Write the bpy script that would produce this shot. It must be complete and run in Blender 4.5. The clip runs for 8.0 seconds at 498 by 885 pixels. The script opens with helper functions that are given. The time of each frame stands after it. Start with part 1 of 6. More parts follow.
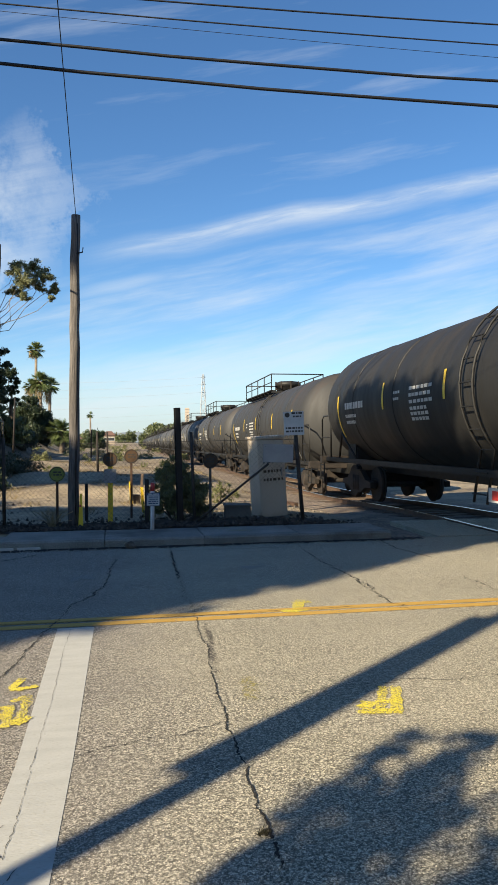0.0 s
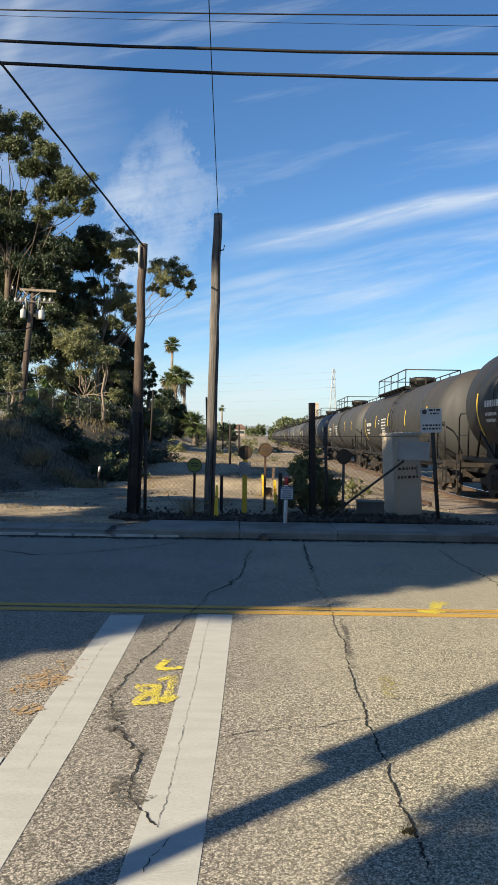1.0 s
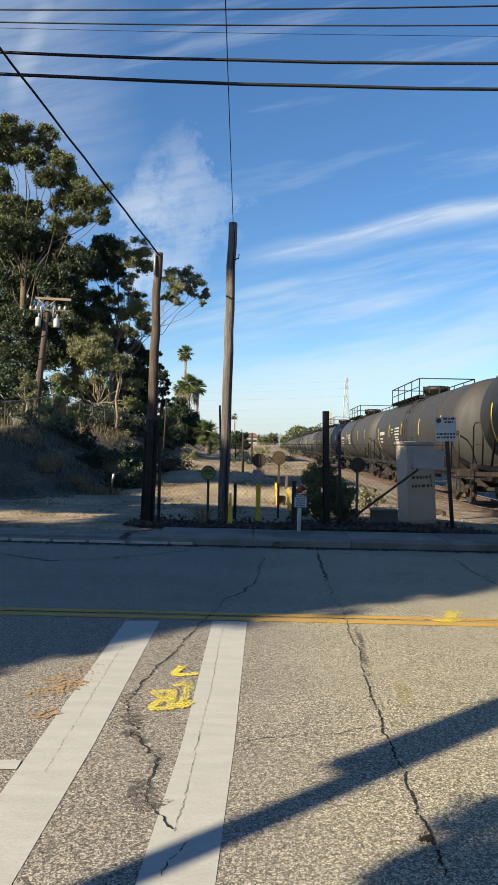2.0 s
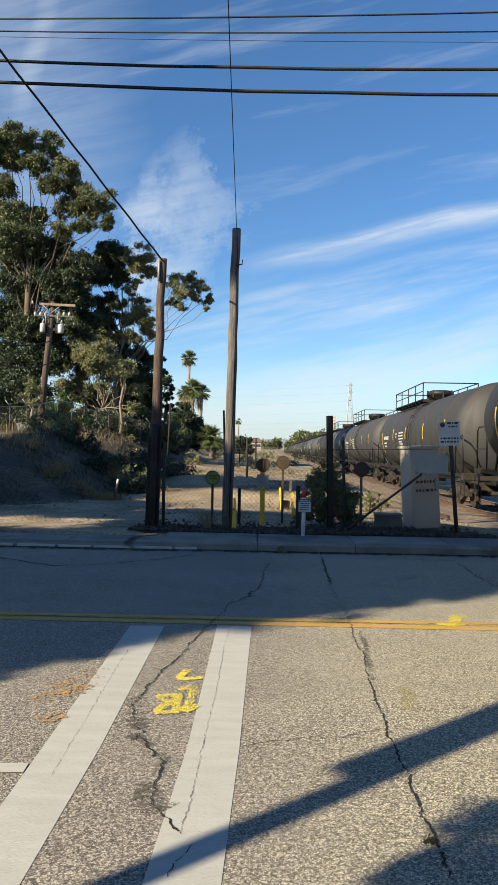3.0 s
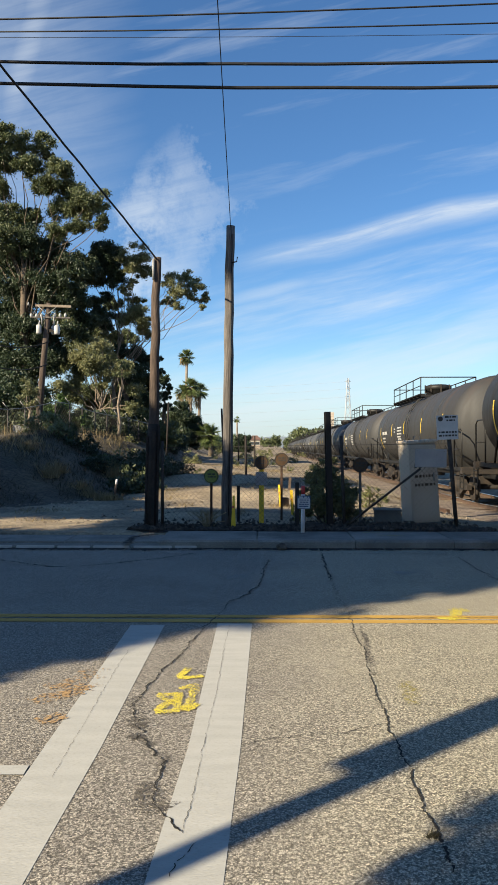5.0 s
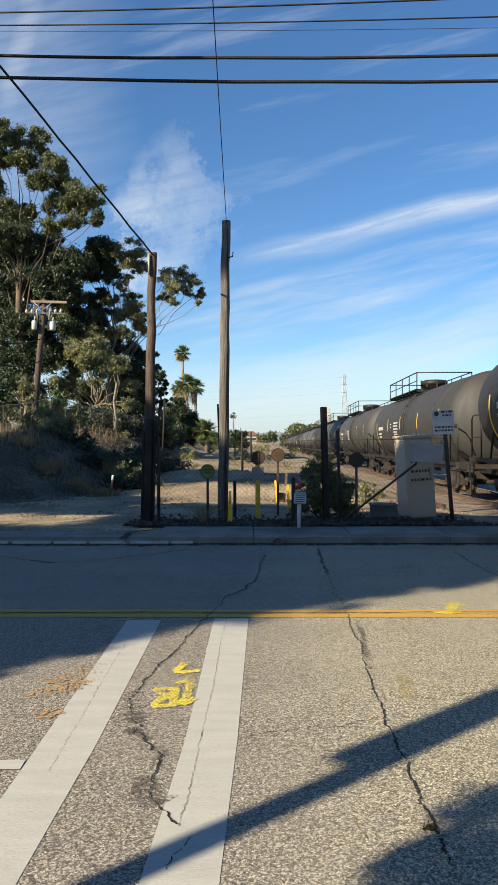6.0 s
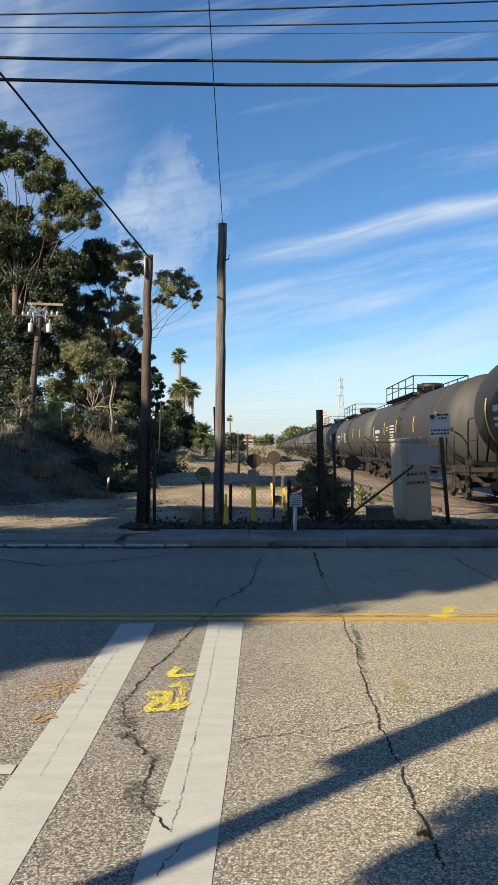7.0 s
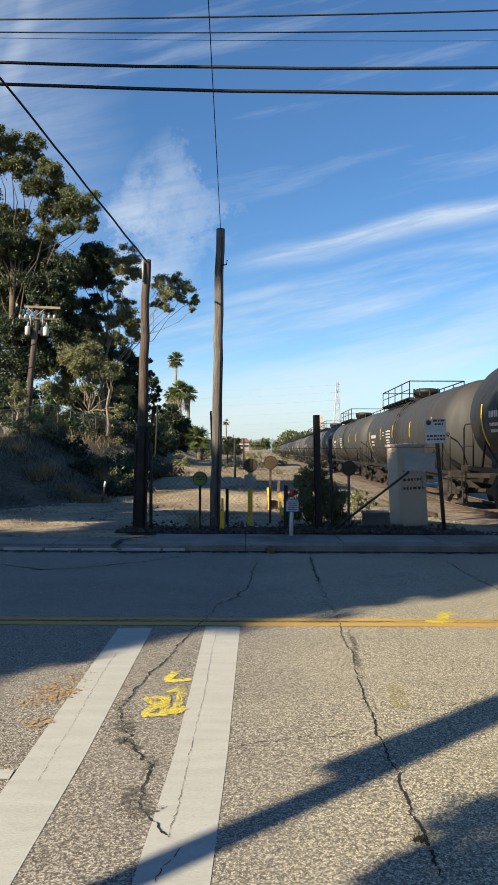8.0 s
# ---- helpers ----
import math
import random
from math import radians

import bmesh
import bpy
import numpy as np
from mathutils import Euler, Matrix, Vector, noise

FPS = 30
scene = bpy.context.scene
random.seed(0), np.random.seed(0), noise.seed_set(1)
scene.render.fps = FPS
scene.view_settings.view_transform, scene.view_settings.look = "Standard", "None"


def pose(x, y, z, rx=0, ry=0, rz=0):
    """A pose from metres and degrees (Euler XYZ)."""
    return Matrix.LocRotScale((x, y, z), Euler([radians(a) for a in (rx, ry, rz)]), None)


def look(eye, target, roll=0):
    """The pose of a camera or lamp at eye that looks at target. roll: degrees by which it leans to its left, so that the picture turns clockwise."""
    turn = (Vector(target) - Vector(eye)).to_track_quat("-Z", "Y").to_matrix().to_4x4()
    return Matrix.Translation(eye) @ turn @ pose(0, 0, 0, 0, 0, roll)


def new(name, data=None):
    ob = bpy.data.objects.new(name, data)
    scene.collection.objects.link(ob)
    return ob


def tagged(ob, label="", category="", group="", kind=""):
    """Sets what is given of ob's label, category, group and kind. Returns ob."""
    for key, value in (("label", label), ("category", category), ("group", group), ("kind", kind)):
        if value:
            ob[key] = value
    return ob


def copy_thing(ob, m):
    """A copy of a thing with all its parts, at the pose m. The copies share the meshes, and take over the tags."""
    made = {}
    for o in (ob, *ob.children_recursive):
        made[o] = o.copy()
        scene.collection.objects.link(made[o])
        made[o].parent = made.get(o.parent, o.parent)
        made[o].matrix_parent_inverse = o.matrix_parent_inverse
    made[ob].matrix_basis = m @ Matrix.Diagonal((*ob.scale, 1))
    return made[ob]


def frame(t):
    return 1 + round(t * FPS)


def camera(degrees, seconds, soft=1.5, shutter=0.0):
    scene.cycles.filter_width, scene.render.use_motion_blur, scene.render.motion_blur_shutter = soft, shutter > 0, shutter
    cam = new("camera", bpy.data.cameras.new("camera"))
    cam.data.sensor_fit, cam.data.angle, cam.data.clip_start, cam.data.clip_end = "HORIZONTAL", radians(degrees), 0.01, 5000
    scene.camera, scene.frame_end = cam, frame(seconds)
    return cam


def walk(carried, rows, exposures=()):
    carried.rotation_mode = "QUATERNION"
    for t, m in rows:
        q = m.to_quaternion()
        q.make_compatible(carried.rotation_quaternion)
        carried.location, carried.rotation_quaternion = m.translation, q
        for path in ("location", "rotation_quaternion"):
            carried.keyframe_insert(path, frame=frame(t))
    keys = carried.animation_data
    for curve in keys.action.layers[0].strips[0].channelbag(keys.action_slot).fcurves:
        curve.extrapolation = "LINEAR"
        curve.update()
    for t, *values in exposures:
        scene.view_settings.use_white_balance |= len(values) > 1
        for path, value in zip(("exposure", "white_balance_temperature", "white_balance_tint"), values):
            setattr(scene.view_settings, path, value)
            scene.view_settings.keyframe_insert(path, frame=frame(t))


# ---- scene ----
cam = camera(38.0, 8.0, soft=0.85)
PATH = [
    (0, (0.146, 0.033, 1.598), (0.513, 1.999, 1.59), -0.3),
    (0.5, (0.081, 0.007, 1.601), (0.196, 2.003, 1.577), 0.4),
    (1, (0.041, -0.005, 1.604), (0.056, 1.995, 1.579), 1.0),
    (1.5, (0.017, -0.012, 1.592), (0.007, 1.988, 1.578), 1.2),
    (3, (0.015, -0.059, 1.593), (-0.016, 1.941, 1.604), 1.1),
    (3.5, (0.014, -0.061, 1.59), (-0.019, 1.939, 1.605), 0.8),
    (4, (0.013, -0.063, 1.593), (-0.02, 1.936, 1.609), 0.6),
    (4.5, (0.026, -0.05, 1.591), (-0.008, 1.95, 1.604), 0.2),
    (6, (0.034, -0.034, 1.576), (0.016, 1.966, 1.57), -0.1),
    (6.5, (0.034, -0.037, 1.58), (0.024, 1.963, 1.575), 0.0),
    (7, (0.049, -0.015, 1.574), (0.04, 1.985, 1.576), 0.0),
    (7.5, (0.034, -0.04, 1.584), (0.033, 1.96, 1.592), 0.3),
    (8, (0.034, -0.038, 1.588), (0.036, 1.962, 1.601), 0.3),
]
walk(cam, [(t, look(eye, target, roll)) for t, eye, target, roll in PATH], exposures=[(0.0, 1.05), (8.0, 1.05)])

# ---- light: a low afternoon sun behind the camera, and a blue sky with thin cirrus ----
SUN_EL, SUN_AZ = radians(28), radians(40.6)      # height, and the way the light travels over the ground
WAY = Vector((math.cos(SUN_AZ), math.sin(SUN_AZ), 0))
sun = new("sun", bpy.data.lights.new("sun", "SUN"))
sun.data.energy, sun.data.angle, sun.data.color = 5.0, radians(0.53), (1.0, 0.86, 0.62)
sun.matrix_world = look(-30 * WAY + Vector((0, 0, 30 * math.tan(SUN_EL))), (0, 0, 0))

world = bpy.data.worlds.new("sky")
scene.world = world
world.use_nodes = True


class Nodes:
    """A short way to wire nodes."""

    def __init__(self, tree):
        self.tree = tree
        tree.nodes.clear()

    def add(self, kind, out=0, **ins):
        n = self.tree.nodes.new(kind)
        for k, v in ins.items():
            k = k.replace("_", " ")
            sock = n.inputs[int(k[1:])] if k[0] == "i" and k[1:].isdigit() else n.inputs[k]
            if isinstance(v, bpy.types.NodeSocket):
                self.tree.links.new(v, sock)
            else:
                sock.default_value = v
        return n.outputs[out]

    def math(self, op, a, b=0.0, c=0.0):
        n = self.tree.nodes.new("ShaderNodeMath")
        n.operation = op
        for sock, v in zip(n.inputs, (a, b, c)):
            if isinstance(v, bpy.types.NodeSocket):
                self.tree.links.new(v, sock)
            else:
                sock.default_value = v
        return n.outputs[0]

    def mix(self, fac, a, b, blend="MIX"):
        n = self.tree.nodes.new("ShaderNodeMix")
        n.data_type, n.blend_type = "RGBA", blend
        for i, v in ((0, fac), (6, a), (7, b)):
            if isinstance(v, bpy.types.NodeSocket):
                self.tree.links.new(v, n.inputs[i])
            else:
                n.inputs[i].default_value = v if i == 0 else (*v, 1)[:4]
        return n.outputs[2]

    def span(self, v, lo, hi, a=0.0, b=1.0):
        n = self.tree.nodes.new("ShaderNodeMapRange")
        n.interpolation_type = "SMOOTHSTEP"
        self.tree.links.new(v, n.inputs[0])
        for i, x in enumerate((lo, hi, a, b)):
            n.inputs[i + 1].default_value = x
        return n.outputs[0]

    def noise(self, vec, scale, detail=4.0, rough=0.55, out=0):
        return self.add("ShaderNodeTexNoise", out, Vector=vec, Scale=scale, Detail=detail, Roughness=rough)


def make_sky():
    n = Nodes(world.node_tree)
    air = n.tree.nodes.new("ShaderNodeTexSky")
    air.sky_type, air.sun_disc, air.sun_elevation, air.sun_rotation = "NISHITA", False, SUN_EL, radians(229.4)
    air.air_density, air.dust_density, air.ozone_density = 1.0, 0.0, 4.0
    sky = n.add("ShaderNodeHueSaturation", Color=air.outputs[0], Hue=0.502, Saturation=1.2, Value=1.32)
    d = n.add("ShaderNodeTexCoord")
    sep = n.tree.nodes.new("ShaderNodeSeparateXYZ")
    n.tree.links.new(d, sep.inputs[0])
    ahead = n.math("MAXIMUM", n.math("ABSOLUTE", sep.outputs[1]), 0.15)
    az, el = n.math("DIVIDE", sep.outputs[0], ahead), n.math("DIVIDE", sep.outputs[2], ahead)
    # along and across the cirrus, which climbs to the right
    across = n.math("SUBTRACT", el, n.math("MULTIPLY", az, 0.24))
    bend = n.math("MULTIPLY", n.math("SUBTRACT", n.noise(d, 3.0, 3), 0.5), 0.035)
    across = n.math("ADD", across, bend)
    flow = n.add("ShaderNodeCombineXYZ", X=n.math("MULTIPLY", az, 2.2), Y=n.math("MULTIPLY", across, 17.0), Z=0.3)
    veil = n.noise(flow, 1.0, 6, 0.6)
    fibre = n.noise(n.add("ShaderNodeCombineXYZ", X=n.math("MULTIPLY", az, 6.0), Y=n.math("MULTIPLY", across, 60.0), Z=1.7), 1.0, 5, 0.62)

    def band(at, half, strength):
        off = n.math("ABSOLUTE", n.math("SUBTRACT", across, at))
        return n.span(off, 0.0, half, strength, 0.0)

    streak = n.math("MULTIPLY", band(0.252, 0.030, 0.52), n.span(az, -0.10, 0.10, 0.0, 1.0))
    core = n.math("MULTIPLY", band(0.258, 0.014, 0.30), n.math("MULTIPLY", n.span(az, -0.02, 0.06, 0.0, 1.0), n.span(fibre, 0.35, 0.7)))
    streak = n.math("MULTIPLY", n.math("ADD", streak, core), n.span(n.noise(flow, 2.3, 5, 0.65), 0.25, 0.65, 0.45, 1.0))
    wisp = n.math("MULTIPLY", band(0.205, 0.016, 0.40), n.math("MULTIPLY", n.span(az, -0.10, 0.0), n.span(az, 0.02, 0.12, 1.0, 0.0)))
    streak = n.math("MAXIMUM", streak, wisp)
    low = n.math("MULTIPLY", band(0.075, 0.13, 0.55), n.span(veil, 0.32, 0.64))
    mid = n.math("MULTIPLY", band(0.17, 0.11, 0.62), n.span(veil, 0.36, 0.70))
    high = n.math("MULTIPLY", n.span(veil, 0.48, 0.80, 0.0, 0.34), n.math("MULTIPLY", n.span(el, 0.25, 0.4), n.span(el, 0.6, 1.0, 1.0, 0.0)))
    edge = n.math("MULTIPLY", n.span(n.math("ABSOLUTE", n.math("SUBTRACT", n.math("ADD", az, n.math("MULTIPLY", bend, 1.5)), n.math("ADD", n.math("MULTIPLY", el, 0.22), -0.44))), 0.0, 0.045, 0.45, 0.0), n.math("MULTIPLY", n.span(el, 0.36, 0.5), n.span(el, 0.7, 1.0, 1.0, 0.0)))
    fluff = n.math("MULTIPLY", n.math("SUBTRACT", n.noise(d, 7.0, 6, 0.7), 0.5), 0.34)
    blot = n.math("ADD", n.math("POWER", n.math("MULTIPLY", n.math("ADD", n.math("ADD", az, fluff), 0.125), 12.0), 2.0),
                  n.math("POWER", n.math("MULTIPLY", n.math("SUBTRACT", n.math("ADD", el, fluff), 0.300), 8.0), 2.0))
    puff = n.math("MULTIPLY", n.span(blot, 0.0, 1.1, 0.62, 0.0), n.span(n.noise(d, 14.0, 6, 0.65), 0.25, 0.7, 0.35, 1.0))
    left = n.math("MULTIPLY", n.span(az, -0.36, -0.10, 0.36, 0.0), n.math("MULTIPLY", n.math("MULTIPLY", n.span(el, 0.18, 0.36), n.span(el, 0.6, 0.9, 1.0, 0.0)), n.span(n.noise(d, 4.0, 6, 0.65), 0.25, 0.7, 0.35, 1.0)))
    puff = n.math("MAXIMUM", n.math("MAXIMUM", puff, left), edge)
    cloud = n.math("MAXIMUM", n.math("MAXIMUM", streak, puff), n.math("MAXIMUM", n.math("MAXIMUM", low, mid), high))
    cloud = n.math("MULTIPLY", cloud, n.span(fibre, 0.2, 0.7, 0.5, 1.0))
    cloud = n.math("MAXIMUM", cloud, 0.03)
    haze = n.span(el, 0.0, 0.13, 0.72, 0.0)
    col = n.mix(haze, sky, (4.3, 5.7, 6.7))
    col = n.mix(cloud, col, (7.4, 8.0, 8.5))
    bg = n.add("ShaderNodeBackground", Color=col, Strength=0.054)
    n.tree.links.new(bg, n.tree.nodes.new("ShaderNodeOutputWorld").inputs[0])


make_sky()


# ---- materials ----
def surface(name, a, b, scale=4.0, rough=0.8, bump=0.2, fine=40.0, metal=0.0, speck=0.0, dirt=None, dirt_amount=0.5, island=0.0,
            rand=0.0, bump_size=0.01, stretch=None):
    """Two tones mixed by a coarse noise, fine grain, optional dirt patches and a tone that varies from piece to piece."""
    m = bpy.data.materials.new(name)
    m.use_nodes = True
    n = Nodes(m.node_tree)
    co = n.add("ShaderNodeTexCoord", 3)
    if stretch:
        co = n.add("ShaderNodeMapping", Vector=co, Scale=stretch)
    big, small = n.noise(co, scale, 5, 0.6), n.noise(co, fine, 3, 0.6)
    col = n.mix(n.span(big, 0.3, 0.7), a, b)
    if dirt:
        col = n.mix(n.math("MULTIPLY", n.span(n.noise(co, scale * 0.37, 6, 0.65), 0.48, 0.68), dirt_amount), col, dirt)
    if speck:
        col = n.mix(1.0, col, n.add("ShaderNodeCombineColor", Red=n.span(small, 0.25, 0.75, 1 - speck, 1 + speck),
                                    Green=n.span(small, 0.25, 0.75, 1 - speck, 1 + speck),
                                    Blue=n.span(small, 0.25, 0.75, 1 - speck, 1 + speck)), "MULTIPLY")
    if island or rand:
        r = n.add("ShaderNodeNewGeometry", "Random Per Island") if island else n.add("ShaderNodeObjectInfo", "Random")
        k = island or rand
        f = n.span(r, 0, 1, 1 - k, 1 + k)
        col = n.mix(1.0, col, n.add("ShaderNodeCombineColor", Red=f, Green=f, Blue=f), "MULTIPLY")
    bs = m.node_tree.nodes.new("ShaderNodeBsdfPrincipled")
    m.node_tree.links.new(col, bs.inputs["Base Color"])
    bs.inputs["Metallic"].default_value = metal
    m.node_tree.links.new(n.span(big, 0.2, 0.8, max(rough - 0.08, 0.05), min(rough + 0.08, 1)), bs.inputs["Roughness"])
    if bump:
        h = n.math("ADD", small, n.math("MULTIPLY", big, 0.6))
        m.node_tree.links.new(n.add("ShaderNodeBump", Strength=bump, Distance=bump_size, Height=h), bs.inputs["Normal"])
    m.node_tree.links.new(bs.outputs[0], m.node_tree.nodes.new("ShaderNodeOutputMaterial").inputs[0])
    return m


def asphalt_material(name, tone):
    """Worn chip-seal: pale stones of about a centimetre in dark binder, with broad stains."""
    m = bpy.data.materials.new(name)
    m.use_nodes = True
    n = Nodes(m.node_tree)
    co = n.add("ShaderNodeTexCoord", 3)
    vor = n.tree.nodes.new("ShaderNodeTexVoronoi")
    vor.inputs["Scale"].default_value = 132
    n.tree.links.new(co, vor.inputs["Vector"])
    stone = n.add("ShaderNodeSeparateColor", Color=vor.outputs["Color"])
    fine = n.noise(co, 98.0, 4, 0.75)
    chip = n.mix(n.span(stone, 0.0, 1.0), [0.28 * t for t in tone], [2.1 * t for t in tone])
    chip = n.mix(n.span(fine, 0.45, 0.62, 0.0, 0.75), chip, [0.3 * t for t in tone])
    pits = n.span(n.noise(co, 48.0, 5, 0.75), 0.52, 0.62, 0.0, 0.75)
    gap = n.math("MAXIMUM", n.span(vor.outputs["Distance"], 0.55, 0.9, 0.0, 0.4), pits)
    col = n.mix(gap, chip, [0.16 * t for t in tone])
    broad = n.noise(co, 0.55, 6, 0.62)
    col = n.mix(n.span(broad, 0.35, 0.65, 0.0, 0.30), col, [1.15 * t for t in tone])
    stain = n.span(n.noise(co, 1.7, 6, 0.7), 0.56, 0.72, 0.0, 0.38)
    col = n.mix(stain, col, [0.45 * t for t in tone])
    clump = n.noise(co, 34.0, 6, 0.80)
    col = n.mix(n.span(clump, 0.50, 0.66, 0.0, 0.28), col, [0.28 * t for t in tone])
    lane = n.span(n.noise(n.add("ShaderNodeMapping", Vector=co, Scale=(0.12, 1.3, 1.0)), 1.0, 4), 0.4, 0.7, 0.0, 0.22)
    col = n.mix(lane, col, [0.6 * t for t in tone])
    sep = n.tree.nodes.new("ShaderNodeSeparateXYZ")
    n.tree.links.new(co, sep.inputs[0])
    worn = n.span(n.math("ADD", sep.outputs[0], n.math("MULTIPLY", n.noise(co, 0.9, 5, 0.65), 1.2)), 0.2, 1.7, 0.86, 1.14)
    col = n.mix(1.0, col, n.add("ShaderNodeCombineColor", Red=worn, Green=worn, Blue=n.math("POWER", worn, 0.6)), "MULTIPLY")
    bs = n.tree.nodes.new("ShaderNodeBsdfPrincipled")
    n.tree.links.new(col, bs.inputs["Base Color"])
    bs.inputs["Roughness"].default_value = 0.85
    h = n.math("SUBTRACT", n.math("MULTIPLY", stone, 0.7), gap)
    n.tree.links.new(n.add("ShaderNodeBump", Strength=0.9, Distance=0.008, Height=h), bs.inputs["Normal"])
    n.tree.links.new(bs.outputs[0], n.tree.nodes.new("ShaderNodeOutputMaterial").inputs[0])
    return m


def worn_paint(name, paint, under, keep, fine=30.0, stretch=(1, 1, 1)):
    """Road paint: the coat lies on the chips and is worn through in places (the rest is cut out)."""
    m = bpy.data.materials.new(name)
    m.use_nodes = True
    n = Nodes(m.node_tree)
    co = n.add("ShaderNodeMapping", Vector=n.add("ShaderNodeTexCoord", 3), Scale=stretch)
    grain, broad = n.noise(co, fine, 4, 0.7), n.noise(co, 2.5, 5, 0.6)
    left = n.span(n.math("ADD", grain, n.math("MULTIPLY", broad, 0.5)), keep, keep + 0.10)
    col = n.mix(n.span(n.noise(co, 5.0, 5), 0.3, 0.75, 0.0, 0.45), paint, [0.72 * c for c in paint])
    col = n.mix(n.span(n.noise(co, 90.0, 2), 0.55, 0.7, 0.0, 0.45), col, under)
    bs = n.add("ShaderNodeBsdfPrincipled", Base_Color=col, Roughness=0.75,
               Normal=n.add("ShaderNodeBump", Strength=0.35, Distance=0.004, Height=n.noise(co, 80.0, 2)))
    sh = n.tree.nodes.new("ShaderNodeMixShader")
    n.tree.links.new(left, sh.inputs[0])
    n.tree.links.new(n.add("ShaderNodeBsdfTransparent"), sh.inputs[1])
    n.tree.links.new(bs, sh.inputs[2])
    n.tree.links.new(sh.outputs[0], n.tree.nodes.new("ShaderNodeOutputMaterial").inputs[0])
    return m


def leaf_material(name, a, b, rough=0.5):
    m = bpy.data.materials.new(name)
    m.use_nodes = True
    n = Nodes(m.node_tree)
    r = n.add("ShaderNodeNewGeometry", "Random Per Island")
    patch = n.noise(n.add("ShaderNodeTexCoord", 3), 0.6, 3)
    col = n.mix(n.math("ADD", n.math("MULTIPLY", r, 0.6), n.span(patch, 0.3, 0.7, 0.0, 0.4)), a, b)
    bs = n.add("ShaderNodeBsdfPrincipled", Base_Color=col, Roughness=rough)
    tr = n.add("ShaderNodeBsdfTranslucent", Color=col)
    sh = n.tree.nodes.new("ShaderNodeMixShader")
    sh.inputs[0].default_value = 0.18
    n.tree.links.new(bs, sh.inputs[1])
    n.tree.links.new(tr, sh.inputs[2])
    n.tree.links.new(sh.outputs[0], n.tree.nodes.new("ShaderNodeOutputMaterial").inputs[0])
    return m


def tank_material():
    """Railcar paint: each car its own tone of black, grey or rust-brown, streaked downwards, dull with dust."""
    m = bpy.data.materials.new("railcar_paint")
    m.use_nodes = True
    n = Nodes(m.node_tree)
    r = n.add("ShaderNodeObjectInfo", "Random")
    co = n.add("ShaderNodeTexCoord", 3)
    base = n.mix(n.span(r, 0.3, 1.0), (0.013, 0.0128, 0.0125), (0.068, 0.069, 0.071))
    streak = n.noise(n.add("ShaderNodeMapping", Vector=co, Scale=(0.6, 2.2, 0.25)), 1.0, 5, 0.65)
    sep = n.tree.nodes.new("ShaderNodeSeparateXYZ")
    n.tree.links.new(co, sep.inputs[0])
    upper = n.span(sep.outputs[2], 2.4, 4.1)
    rust = n.math("MULTIPLY", n.math("MULTIPLY", n.span(streak, 0.45, 0.75, 0.0, 0.4), upper), n.span(r, 0.2, 0.5, 0.3, 1.0))
    col = n.mix(rust, base, (0.105, 0.052, 0.034))
    dust = n.math("MULTIPLY", n.span(n.noise(co, 0.7, 6, 0.65), 0.42, 0.72), 0.30)
    col = n.mix(dust, col, (0.036, 0.034, 0.031))
    spill = n.math("MULTIPLY", n.span(n.math("ABSOLUTE", n.math("SUBTRACT", sep.outputs[1], 0.3)), 0.25, 1.5, 1.0, 0.0),
                   n.span(n.noise(n.add("ShaderNodeMapping", Vector=co, Scale=(0.5, 5.0, 0.3)), 1.0, 4), 0.45, 0.7, 0.0, 0.55))
    col = n.mix(spill, col, (0.022, 0.020, 0.019))
    bs = n.add("ShaderNodeBsdfPrincipled", Base_Color=col, Roughness=n.span(streak, 0.3, 0.7, 0.55, 0.75),
               Normal=n.add("ShaderNodeBump", Strength=0.15, Distance=0.02, Height=n.noise(co, 1.3, 4)))
    n.tree.links.new(bs, n.tree.nodes.new("ShaderNodeOutputMaterial").inputs[0])
    return m


ASPHALT = asphalt_material("asphalt", (0.385, 0.348, 0.275))
WHITE_PAINT = worn_paint("white_road_paint", (0.45, 0.445, 0.41), (0.27, 0.25, 0.21), 0.42, 26, (0.6, 2.4, 1))
YELLOW_PAINT = worn_paint("yellow_road_paint", (0.50, 0.30, 0.055), (0.25, 0.17, 0.06), 0.52)
SPRAY_YELLOW = worn_paint("yellow_spray_paint", (0.80, 0.66, 0.07), (0.35, 0.30, 0.10), 0.70, 95)
SPRAY_FADED = worn_paint("faded_yellow_spray_paint", (0.42, 0.36, 0.12), (0.25, 0.22, 0.10), 0.78, 60)
SPRAY_ORANGE = worn_paint("orange_spray_paint", (0.46, 0.29, 0.13), (0.32, 0.23, 0.13), 0.765, 40)
SPRAY_WHITE = worn_paint("faded_white_spray_paint", (0.36, 0.35, 0.31), (0.25, 0.24, 0.21), 0.74, 60)
CRACK = surface("crack_tar", (0.012, 0.011, 0.010), (0.028, 0.024, 0.02), 9, 0.95, 0.4)
CRUMBLE = worn_paint("crumbled_asphalt", (0.12, 0.105, 0.085), (0.05, 0.043, 0.036), 0.74, 75)
CONCRETE = surface("concrete", (0.17, 0.16, 0.14), (0.26, 0.245, 0.215), 1.8, 0.9, 0.35, 60, speck=0.3, dirt=(0.07, 0.065, 0.055), dirt_amount=0.7, rand=0.10)
LIP = surface("pale_worn_concrete", (0.42, 0.41, 0.38), (0.55, 0.53, 0.49), 5, 0.9, 0.2)
